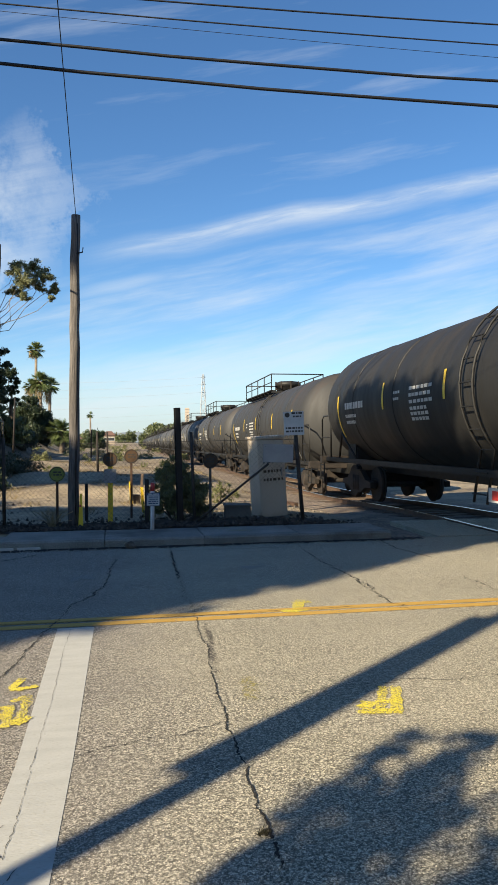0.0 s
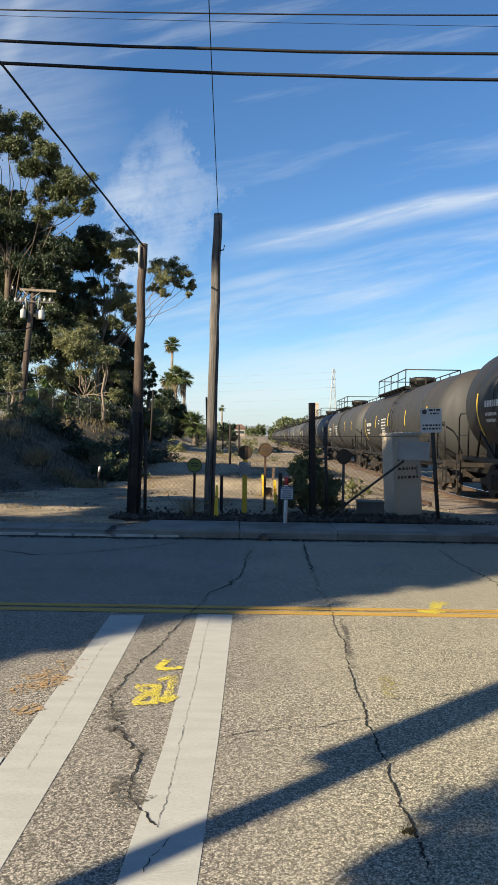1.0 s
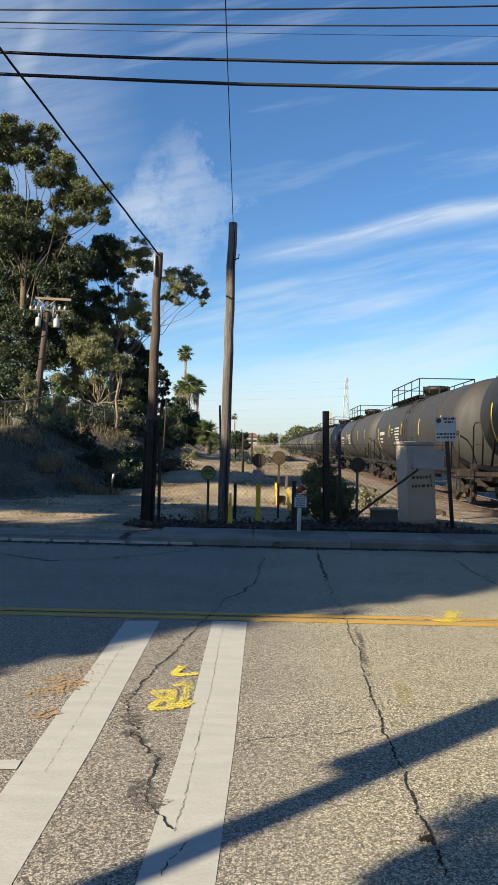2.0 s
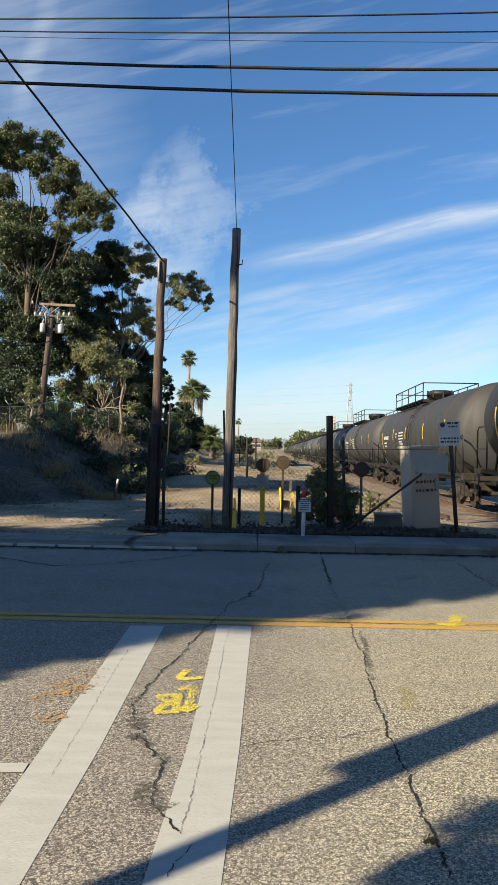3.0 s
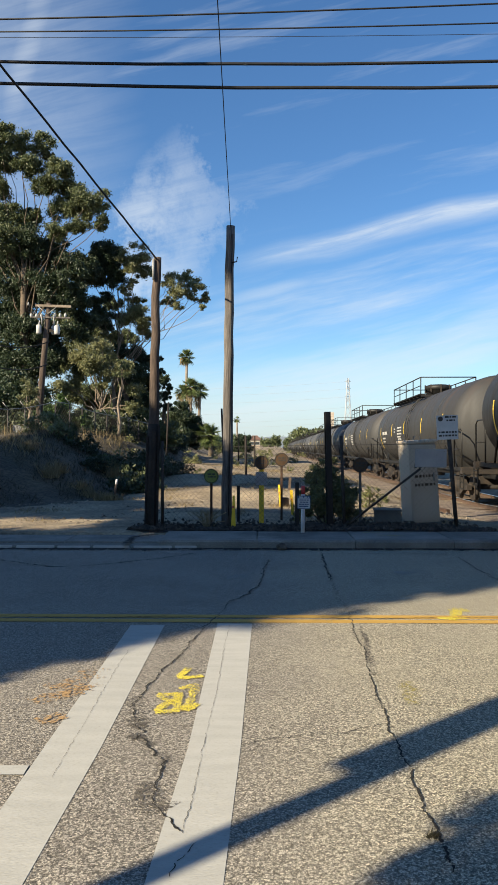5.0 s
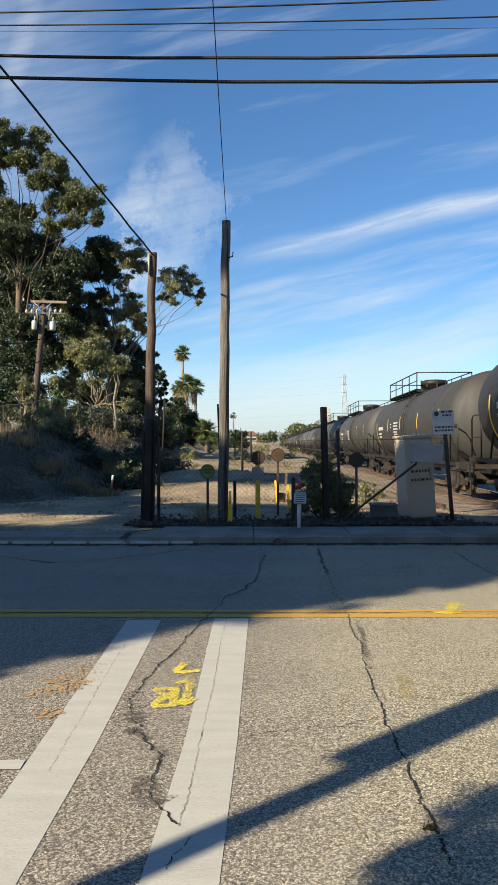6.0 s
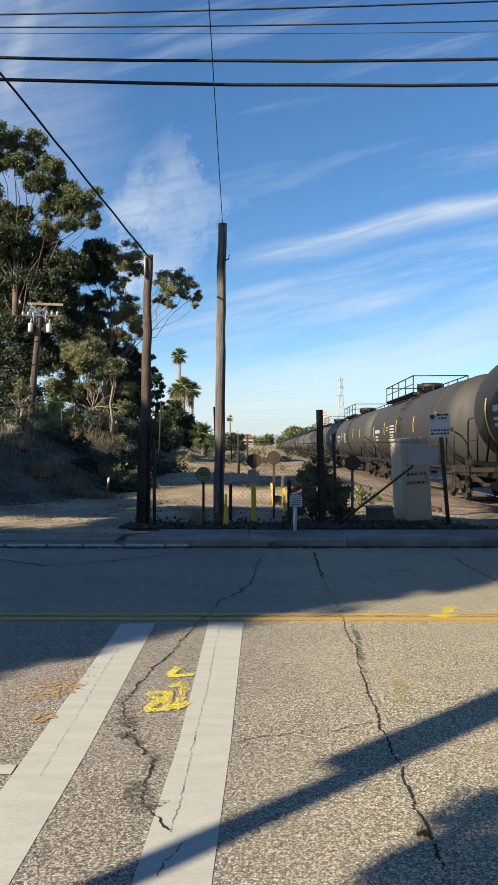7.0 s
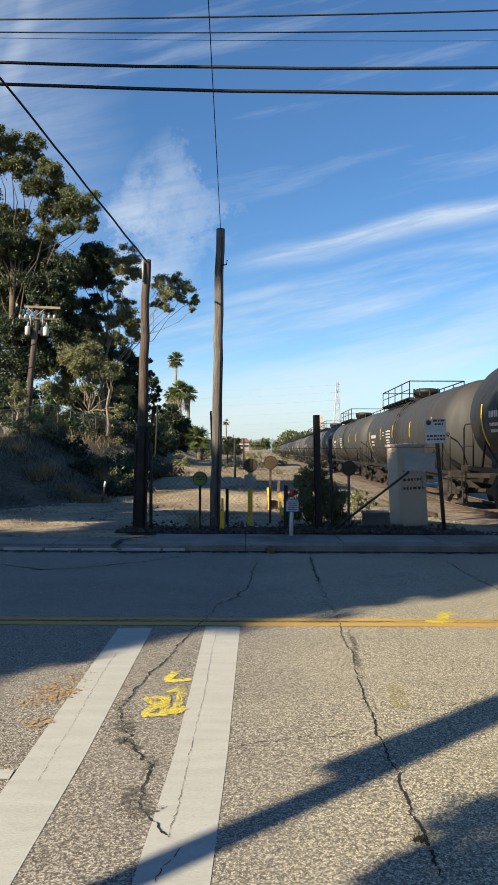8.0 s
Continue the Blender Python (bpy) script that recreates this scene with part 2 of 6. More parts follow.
DIRT = surface("dry_dirt", (0.185, 0.146, 0.098), (0.37, 0.295, 0.195), 0.8, 0.95, 0.9, 14, speck=0.35, dirt=(0.08, 0.058, 0.038), dirt_amount=0.85, bump_size=0.06)
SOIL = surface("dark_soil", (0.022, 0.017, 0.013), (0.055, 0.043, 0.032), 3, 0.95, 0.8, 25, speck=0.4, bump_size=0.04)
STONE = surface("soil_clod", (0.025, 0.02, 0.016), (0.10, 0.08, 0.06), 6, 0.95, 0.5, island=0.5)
RUBBLE = surface("broken_stone", (0.10, 0.08, 0.06), (0.30, 0.25, 0.19), 6, 0.95, 0.5, island=0.5)
BALLAST = surface("ballast", (0.16, 0.125, 0.095), (0.28, 0.22, 0.17), 2.0, 0.95, 1.0, 22, speck=0.55, dirt=(0.10, 0.06, 0.04), bump_size=0.05)
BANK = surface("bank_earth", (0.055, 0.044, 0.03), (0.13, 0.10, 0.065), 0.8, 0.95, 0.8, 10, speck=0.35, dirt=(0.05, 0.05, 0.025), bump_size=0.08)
POLE_WOOD = surface("weathered_pole_wood", (0.045, 0.031, 0.024), (0.105, 0.076, 0.060), 9, 0.9, 0.9, 60, speck=0.5, dirt=(0.035, 0.027, 0.022), dirt_amount=0.8, stretch=(1, 1, 0.07))
POLE_GREY = surface("grey_pole_wood", (0.068, 0.060, 0.056), (0.175, 0.157, 0.145), 9, 0.9, 0.9, 60, speck=0.45, dirt=(0.04, 0.036, 0.032), dirt_amount=0.7, stretch=(1, 1, 0.07))
POLE_DARK = surface("tarred_pole_wood", (0.012, 0.010, 0.009), (0.040, 0.030, 0.024), 3, 0.9, 0.6, 30, speck=0.25)
BARK = surface("pale_bark", (0.14, 0.11, 0.08), (0.27, 0.22, 0.17), 1.4, 0.9, 0.6, 12, speck=0.2)
BARK_DARK = surface("dark_bark", (0.07, 0.05, 0.035), (0.13, 0.10, 0.07), 2, 0.9, 0.6, 12, speck=0.2)
RAIL_STEEL = surface("rail_steel", (0.10, 0.065, 0.045), (0.17, 0.11, 0.08), 5, 0.7, 0.2, metal=0.4)
RAIL_TOP = surface("polished_rail_head", (0.55, 0.54, 0.52), (0.65, 0.64, 0.62), 5, 0.28, 0.05, metal=1.0)
TIE_WOOD = surface("railway_tie_wood", (0.07, 0.05, 0.035), (0.13, 0.09, 0.065), 4, 0.95, 0.7, 25, speck=0.3, rand=0.25)
RUSTY = surface("rusty_steel", (0.055, 0.032, 0.021), (0.10, 0.056, 0.036), 6, 0.85, 0.4, 50, metal=0.2, speck=0.2)
POST_STEEL = surface("dark_weathered_post", (0.035, 0.03, 0.026), (0.075, 0.062, 0.052), 6, 0.8, 0.2, 40, metal=0.2, speck=0.2)
BLACK_STEEL = surface("black_painted_steel", (0.006, 0.006, 0.006), (0.014, 0.013, 0.012), 4, 0.6, 0.15, speck=0.1)
GREY_STEEL = surface("galvanised_steel", (0.23, 0.23, 0.22), (0.33, 0.33, 0.32), 5, 0.6, 0.15, metal=0.4, speck=0.1)
WIRE_STEEL = surface("weathered_wire", (0.05, 0.045, 0.04), (0.10, 0.09, 0.08), 4, 0.7, 0, metal=0.3)
TRUCK_STEEL = surface("dusty_truck_steel", (0.012, 0.010, 0.009), (0.038, 0.028, 0.021), 3, 0.85, 0.4, speck=0.2)
TANK = tank_material()
STENCIL = surface("white_stencil_paint", (0.40, 0.40, 0.38), (0.58, 0.57, 0.54), 6, 0.6, 0)
GRAFFITI = surface("pale_spray_paint", (0.25, 0.25, 0.25), (0.40, 0.39, 0.39), 6, 0.6, 0)
YELLOW_MARK = surface("yellow_reflective_tape", (0.75, 0.50, 0.04), (0.85, 0.58, 0.06), 6, 0.5, 0)
CABINET_PAINT = surface("beige_cabinet_paint", (0.52, 0.43, 0.33), (0.60, 0.50, 0.39), 2.0, 0.6, 0.08, dirt=(0.36, 0.28, 0.20), dirt_amount=0.5)
BOX_GREY = surface("grey_utility_box", (0.09, 0.088, 0.08), (0.14, 0.135, 0.12), 3, 0.8, 0.2)
SIGN_GREY = surface("grey_sign_back", (0.24, 0.25, 0.26), (0.32, 0.32, 0.32), 3, 0.55, 0.03)
SIGN_WHITE = surface("white_sign_face", (0.42, 0.45, 0.46), (0.54, 0.57, 0.58), 3, 0.5, 0.02)
SIGN_BLUE = surface("blue_sign_print", (0.02, 0.05, 0.12), (0.03, 0.07, 0.16), 4, 0.5, 0)
SIGN_GREEN = surface("yellow_green_sign_face", (0.14, 0.19, 0.035), (0.22, 0.28, 0.05), 4, 0.5, 0)
SIGN_BROWN = surface("faded_brown_sign_face", (0.05, 0.025, 0.009), (0.088, 0.047, 0.016), 6, 0.6, 0.05)
SIGN_INK = surface("dark_sign_print", (0.02, 0.02, 0.02), (0.04, 0.04, 0.04), 4, 0.6, 0)
MARKER_YELLOW = surface("yellow_marker_post", (0.72, 0.46, 0.02), (0.85, 0.58, 0.04), 4, 0.5, 0.05, dirt=(0.4, 0.25, 0.03), dirt_amount=0.4)
MARKER_WHITE = surface("white_marker_post", (0.55, 0.54, 0.55), (0.66, 0.65, 0.66), 4, 0.5, 0.05)
RED_PAINT = surface("red_marker_paint", (0.40, 0.03, 0.025), (0.50, 0.05, 0.04), 5, 0.5, 0)
TRANSFORMER = surface("transformer_grey", (0.38, 0.38, 0.37), (0.48, 0.48, 0.46), 4, 0.5, 0.03)
CABLE = surface("black_cable", (0.004, 0.004, 0.005), (0.008, 0.008, 0.009), 4, 0.6, 0)
LEAF_GUM = leaf_material("gum_leaf", (0.028, 0.048, 0.020), (0.18, 0.20, 0.085))
LEAF_GUM_PALE = leaf_material("pale_gum_leaf", (0.080, 0.100, 0.042), (0.28, 0.27, 0.125))
LEAF_DARK = leaf_material("dark_leaf", (0.012, 0.026, 0.012), (0.055, 0.078, 0.034))
LEAF_GREEN = leaf_material("green_leaf", (0.035, 0.075, 0.015), (0.080, 0.130, 0.030))
LEAF_PALM = leaf_material("palm_frond_leaf", (0.05, 0.085, 0.025), (0.17, 0.20, 0.075))
LEAF_BUSH = leaf_material("shrub_leaf", (0.05, 0.07, 0.022), (0.30, 0.29, 0.12))
GRASS_DRY = leaf_material("dry_grass_blade", (0.16, 0.115, 0.055), (0.36, 0.28, 0.15), 0.8)
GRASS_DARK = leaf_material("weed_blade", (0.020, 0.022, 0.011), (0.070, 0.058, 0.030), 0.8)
FAR_STEEL = surface("hazy_far_steel", (0.30, 0.34, 0.38), (0.36, 0.40, 0.44), 0.1, 1, 0)
FAR_BEIGE = surface("hazy_beige_tower", (0.42, 0.36, 0.30), (0.50, 0.44, 0.37), 0.1, 1, 0)
HILL = surface("hazy_hill", (0.16, 0.20, 0.25), (0.20, 0.24, 0.29), 0.01, 1, 0)
STUCCO = surface("pale_stucco", (0.30, 0.24, 0.19), (0.36, 0.30, 0.24), 0.5, 0.9, 0)
ROOF_TILE = surface("brown_roof_tile", (0.13, 0.075, 0.055), (0.18, 0.10, 0.075), 0.8, 0.9, 0)
GLASS_DARK = surface("dark_window", (0.03, 0.035, 0.04), (0.05, 0.055, 0.06), 1, 0.2, 0)


# ---- mesh helpers ----
def box(bm, lo, hi, m=None):
    vs = [bm.verts.new((x, y, z)) for z in (lo[2], hi[2]) for y in (lo[1], hi[1]) for x in (lo[0], hi[0])]
    for f in ((0, 2, 3, 1), (4, 5, 7, 6), (0, 1, 5, 4), (2, 6, 7, 3), (0, 4, 6, 2), (1, 3, 7, 5)):
        bm.faces.new([vs[i] for i in f])
    if m:
        bmesh.ops.transform(bm, matrix=m, verts=vs)
    return bm


def boxed(lo, hi, bevel=0.0, m=None):
    bm = box(bmesh.new(), lo, hi, m)
    if bevel:
        bmesh.ops.bevel(bm, geom=bm.edges[:], offset=bevel, segments=2, affect="EDGES")
    return bm


def tube(bm, pts, radii, seg=8, cap=True):
    """A tapered tube along a line of points."""
    pts = [Vector(p) for p in pts]
    if not isinstance(radii, (list, tuple)):
        radii = [radii] * len(pts)
    rings = []
    for i, p in enumerate(pts):
        way = (pts[min(i + 1, len(pts) - 1)] - pts[max(i - 1, 0)]).normalized()
        side = way.cross(Vector((0, 0, 1)) if abs(way.z) < 0.9 else Vector((1, 0, 0))).normalized()
        up = side.cross(way)
        rings.append([bm.verts.new(p + radii[i] * (math.cos(a) * side + math.sin(a) * up))
                      for a in [2 * math.pi * k / seg for k in range(seg)]])
    for r, s in zip(rings, rings[1:]):
        for k in range(seg):
            f = bm.faces.new((r[k], r[(k + 1) % seg], s[(k + 1) % seg], s[k]))
            f.smooth = seg > 5
    if cap:
        bm.faces.new(rings[0][::-1])
        bm.faces.new(rings[-1])
    return bm


def disc(bm, c, axis, r, thick, seg=24):
    c, axis = Vector(c), Vector(axis).normalized()
    return tube(bm, [c - axis * thick / 2, c + axis * thick / 2], r, seg)


def lathe_y(bm, profile, centre, seg=40):
    """Rings round an axis along y: profile of (y, radius)."""
    rings = [[bm.verts.new((centre[0] + r * math.cos(a), centre[1] + y, centre[2] + r * math.sin(a)))
              for a in [2 * math.pi * k / seg for k in range(seg)]] for y, r in profile]
    for r, s in zip(rings, rings[1:]):
        for k in range(seg):
            bm.faces.new((r[k], s[k], s[(k + 1) % seg], r[(k + 1) % seg])).smooth = True
    bm.faces.new(rings[0])
    bm.faces.new(rings[-1][::-1])
    return bm


def solid(name, bm, material, parent=None, label="", at=None):
    bmesh.ops.recalc_face_normals(bm, faces=bm.faces[:])
    me = bpy.data.meshes.new(name)
    bm.to_mesh(me)
    bm.free()
    me.materials.append(material)
    ob = new(name, me)
    if parent:
        ob.parent = parent
    if at:
        ob.matrix_basis = at
    return tagged(ob, label) if label else ob


def part(name, bm, material, parent, label=""):
    return solid(name, bm, material, parent, label)


def thing(name, label, category, at=None, group="", kind=""):
    ob = new(name)
    ob.empty_display_size = 0.2
    if at:
        ob.matrix_basis = at
    return tagged(ob, label, category, group, kind)


def raw(name, verts, faces, material, parent=None, label=""):
    me = bpy.data.meshes.new(name)
    me.from_pydata(verts, [], faces)
    me.materials.append(material)
    ob = new(name, me)
    if parent:
        ob.parent = parent
    return tagged(ob, label) if label else ob


def leaf_cloud(rng, clumps, per, size, flat=0.8, twigs=16):
    """Leaf quads gathered in twig clusters inside round clumps; per is the count for a clump of one metre."""
    verts, count = [], 0
    for c, r in clumps:
        c = np.array(c)
        k = max(3, int(twigs * min(r, 3.0) + 6))
        d = rng.normal(size=(k, 3))
        d /= np.linalg.norm(d, axis=1)[:, None]
        hubs = c + d * r * rng.uniform(0.25, 1.12, (k, 1)) * np.array([1, 1, flat])
        spread = r * rng.uniform(0.10, 0.22, (k, 1))
        n = int(per * r ** 2)
        pick = rng.integers(0, k, n)
        p = hubs[pick] + rng.normal(size=(n, 3)) * spread[pick] * np.array([1, 1, 0.8])
        a = rng.normal(size=(n, 3)) + np.array([0, 0, -0.5])
        a /= np.linalg.norm(a, axis=1)[:, None]
        b = np.cross(a, rng.normal(size=(n, 3)))
        b /= np.linalg.norm(b, axis=1)[:, None]
        s = size * rng.uniform(0.6, 1.3, (n, 1))
        quad = np.stack([p - a * s, p + b * s * 0.38, p + a * s, p - b * s * 0.38], 1)
        verts.append(quad.reshape(-1, 3))
        count += n
    v = np.concatenate(verts)
    return v.tolist(), [(4 * i, 4 * i + 1, 4 * i + 2, 4 * i + 3) for i in range(count)]


def limb_to(bm, rng, root, tip, r0, r1, sag=0.12, seg=6):
    root, tip = Vector(root), Vector(tip)
    n, pts = 6, []
    length = (tip - root).length
    for i in range(n + 1):
        t = i / n
        w = Vector(rng.normal(size=3)) * length * 0.03 * (0 < i < n)
        pts.append(root.lerp(tip, t) + w + Vector((0, 0, math.sin(t * math.pi) * length * sag)))
    tube(bm, pts, [r0 + (r1 - r0) * i / n for i in range(n + 1)], seg)


def grass(rng, spots, height, width, lean=0.35):
    """Upright blades: spots is an array of x, y, z."""
    n = len(spots)
    a = rng.uniform(0, 2 * math.pi, n)
    side = np.stack([np.cos(a), np.sin(a), np.zeros(n)], 1) * width * rng.uniform(0.6, 1.4, (n, 1))
    tip = spots + np.stack([rng.normal(0, lean, n), rng.normal(0, lean, n), np.ones(n)], 1) * height * rng.uniform(0.4, 1.3, (n, 1))
    v = np.stack([spots - side, spots + side, tip], 1).reshape(-1, 3)
    return v.tolist(), [(3 * i, 3 * i + 1, 3 * i + 2) for i in range(n)]


# ---- the ground ----
def smooth(v, lo, hi):
    t = min(max((v - lo) / (hi - lo), 0), 1)
    return t * t * (3 - 2 * t)


def track_x(s):
    """Where the line's middle lies."""
    return 7.32 + 0.019 * (s - 11.5)


def track_z(s):
    """The line drops past the crossing and goes on falling gently."""
    return -0.25 * smooth(s, 13.5, 24) - 0.006 * max(0.0, s - 30)


def on_track(s, x=0.0, z=0.0):
    return pose(track_x(s), s, track_z(s), -0.34 if s > 24 else 0, 0, -1.09) @ Matrix.Translation((x, 0, z))


STEPS = list(np.arange(-60, 60, 2.0)) + list(np.arange(60, 200, 5.0)) + list(np.arange(200, 521, 20.0))


def along_track(bm, prof, steps=STEPS):
    """A closed profile of (x, z) drawn along the line."""
    prev = None
    for s in steps:
        row = [bm.verts.new(on_track(s, x, z).translation) for x, z in prof]
        if prev:
            for k in range(len(prof)):
                m = (k + 1) % len(prof)
                bm.faces.new((prev[k], prev[m], row[m], row[k]))
        else:
            bm.faces.new(row)
        prev = row
    bm.faces.new(prev[::-1])
    return bm


def bank(x, y):
    """How far a place lies up the bank's slope from its foot."""
    return min((-4.7 * (x + 7) + 3.6 * (y - 15.3)) / 5.92, -3.5 - 0.02 * (y - 16) - x + 0.5 * noise.noise((y * 0.3, 2, 0)))


def land(x, y):
    """Height of the dirt behind the pavement: a flat yard, a bank to the west, lower by the track."""
    if y < 12.0:
        return -0.12
    z = 0.10 + 0.05 * noise.noise((x * 0.35, y * 0.35, 0)) + 0.02 * noise.noise((x * 1.4, y * 1.4, 3))
    z -= (0.22 - track_z(y)) * smooth(x - track_x(y), -4.2, -1.9)
    rise = smooth(bank(x, y), 0.0, 4.6)
    z += rise * (1.55 + 0.25 * noise.noise((x * 0.2, y * 0.2, 7)))
    lump = 0.5 + 0.5 * noise.noise((x * 0.45, y * 0.3, 11))
    z += 0.6 * lump * math.exp(-((y - 29 - 0.3 * x) / 1.6) ** 2) * smooth(2.0 - x, 0, 3)
    z += 0.42 * lump * math.exp(-((y - 20.5 + 0.25 * x) / 0.9) ** 2) * smooth(4.0 - x, 0, 2) * smooth(x, -5, -2)
    z += 0.7 * lump * math.exp(-((y - 40 - 0.2 * x) / 3.0) ** 2) * smooth(1.5 - x, 0, 4)
    z += smooth(y, 30, 60) * smooth(-x, -2, 8) * 0.35
    return z


def terrain():
    xs = list(np.concatenate([[-3000, -800, -250, -90], np.arange(-50, -24, 2.0), np.arange(-24, 12.1, 0.45), np.arange(14, 40, 3), [60, 150, 500, 1500, 3000]]))
    ys = list(np.concatenate([[-600, -100, -20, 11.9, 12.02], np.arange(12.35, 36, 0.45), np.arange(36, 90, 2.5), [100, 130, 180, 300, 600, 1500, 4000]]))
    bm = bmesh.new()
    grid = [[bm.verts.new((x, y, land(x, y))) for x in xs] for y in ys]
    for j in range(len(ys) - 1):
        for i in range(len(xs) - 1):
            bm.faces.new((grid[j][i], grid[j][i + 1], grid[j + 1][i + 1], grid[j + 1][i])).smooth = True
    g = solid("ground", bm, DIRT)
    tagged(g, "dry brown dirt yard rising to a weedy bank", "ground", kind="structure")
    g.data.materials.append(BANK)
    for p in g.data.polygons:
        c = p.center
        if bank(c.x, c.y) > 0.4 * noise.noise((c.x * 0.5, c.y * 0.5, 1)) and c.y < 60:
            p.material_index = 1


terrain()
road = tagged(solid("road", boxed((-300, 1.6, -0.3), (300, 11.0, 0.0)), ASPHALT), "worn grey chip-seal asphalt street with cracks", "road", kind="structure")
near_walk = tagged(solid("pavement_1", boxed((-300, -2.0, -0.3), (300, 1.58, 0.14), 0.01), CONCRETE), "grey concrete pavement on the near side", "pavement", kind="structure")


def flat_strip(name, pts, width, material, z, label, category, jitter=0.0, parent=None, seed=0):
    """A thin coat or crack along a line on the road: broken, uneven in width, wandering at two scales."""
    rng = np.random.default_rng(seed)
    fine = []
    for a, b in zip(pts, pts[1:]):
        a, b = Vector((*a, 0)), Vector((*b, 0))
        n = max(1, int((b - a).length / 0.014)) if jitter else 1
        fine += [a.lerp(b, i / n) for i in range(n)]
    fine.append(Vector((*pts[-1], 0)))
    bm = bmesh.new()
    rows, drift, swell = [], 0.0, 1.0
    for i, p in enumerate(fine):
        way = (fine[min(i + 2, len(fine) - 1)] - fine[max(i - 2, 0)]).normalized()
        side = Vector((-way.y, way.x, 0))
        w = width / 2
        if jitter:
            drift = 0.72 * drift + rng.normal(0, jitter) * 0.75
            swell = min(max(0.8 * swell + 0.2 * rng.uniform(-0.5, 2.6), 0.0), 2.2)
            w *= (0.25 + swell) * rng.uniform(0.5, 1.5)
            if i in (0, len(fine) - 1):
                w *= 0.2
        p = p + side * drift + Vector((0, 0, z))
        rows.append((bm.verts.new(p + side * w), bm.verts.new(p - side * w)))
    for r, q in zip(rows, rows[1:]):
        if not jitter or rng.uniform() > 0.06:
            bm.faces.new((r[0], r[1], q[1], q[0]))
    ob = solid(name, bm, material, parent)
    return tagged(ob, label, category, kind="structure") if not parent else ob


def flat_patch(name, pts, material, z, label):
    bm = bmesh.new()
    bm.faces.new([bm.verts.new((x, y, z)) for x, y in pts])
    return tagged(solid(name, bm, material), label, "road marking", kind="structure")


# road markings
flat_patch("trim_crosswalk", [(-0.335, 6.36), (-0.03, 6.36), (-0.064, 3.75), (-0.096, 2.58), (-0.10, 2.33), (-0.39, 2.33), (-0.381, 2.57), (-0.339, 3.74)], WHITE_PAINT, 0.0022, "worn white crosswalk stripe with a crack along it")
flat_patch("trim_crosswalk", [(-1.092, 6.28), (-0.797, 6.30), (-0.794, 3.71), (-0.819, 2.55), (-0.82, 2.33), (-1.10, 2.33), (-1.095, 2.55), (-1.089, 3.06), (-1.094, 4.17)], WHITE_PAINT, 0.0022, "worn white crosswalk stripe")
flat_patch("trim_stop_line", [(-1.60, 3.50), (-1.10, 3.51), (-1.095, 3.41), (-1.60, 3.40)], WHITE_PAINT, 0.006, "worn white cross bar of road paint")
for y0, y1 in ((6.39, 6.51), (6.56, 6.68)):
    flat_patch("trim_centre_line", [(-120, y0 + 0.36), (-0.5, y0), (6, y0 + 0.0), (120, y0 - 0.2), (120, y1 - 0.2), (6, y1), (-0.5, y1), (-120, y1 + 0.36)], YELLOW_PAINT, 0.004, "worn double yellow centre line")
# cracks in the asphalt
def crack(pts, width, jitter, seed, name="crack"):
    return flat_strip(name, pts, width * 0.21, CRACK, 0.005, "dark jagged crack in the asphalt", "crack", jitter, seed=seed)


crack([(0.88, 6.52), (0.84, 6.13), (0.84, 5.78), (0.85, 5.58), (0.82, 5.22), (0.79, 4.85), (0.77, 4.52), (0.77, 4.26), (0.76, 4.09), (0.76, 3.89), (0.76, 3.66), (0.77, 3.5), (0.76, 3.41), (0.76, 3.29), (0.76, 3.17), (0.76, 3.05), (0.76, 2.95), (0.76, 2.88), (0.76, 2.71), (0.76, 2.65)], 0.032, 0.006, 1)
crack([(-0.06, 3.79), (0.09, 3.86), (0.18, 3.88), (0.29, 3.93), (0.4, 3.93), (0.51, 3.94), (0.61, 4.01), (0.73, 4.07)], 0.016, 0.008, 2)
crack([(0.78, 4.35), (0.96, 4.39), (1.17, 4.4), (1.39, 4.47), (1.52, 4.5)] + [(2.08, 4.55), (2.29, 4.49), (2.71, 4.52)], 0.016, 0.008, 3)
crack([(-0.28, 7.24), (-0.33, 6.75)] + [(-0.39, 6.49), (-0.45, 6.19), (-0.51, 5.83), (-0.55, 5.42), (-0.6, 5.21), (-0.65, 4.98), (-0.69, 4.75), (-0.72, 4.47), (-0.73, 4.33), (-0.69, 4.15), (-0.64, 4.01), (-0.61, 3.93), (-0.63, 3.86), (-0.58, 3.85), (-0.54, 3.76), (-0.48, 3.67), (-0.44, 3.56), (-0.45, 3.4), (-0.46, 3.26), (-0.45, 3.19), (-0.41, 3.13), (-0.37, 3.06), (-0.33, 2.98), (-0.28, 2.91)], 0.030, 0.009, 4)
crack([(-0.28, 7.24), (-0.07, 7.66), (0.03, 8.12), (0.08, 8.84), (0.16, 9.94)], 0.06, 0.012, 5)
crack([(0.94, 10.46), (0.90, 9.25), (0.88, 8.47)], 0.09, 0.012, 6)
crack([(0.88, 8.47), (0.86, 7.37), (0.87, 6.49)], 0.022, 0.02, 7)
crack([(2.82, 10.19), (2.81, 9.25), (2.84, 8.29), (2.87, 7.37)], 0.06, 0.014, 8)
crack([(2.83, 7.87), (2.81, 7.25), (2.79, 6.71), (2.88, 6.41)], 0.04, 0.02, 9)
crack([(4.36, 11.91), (4.18, 9.97), (4.34, 9.17)], 0.07, 0.012, 10)
crack([(4.11, 7.78), (4.09, 6.99)], 0.04, 0.02, 11)
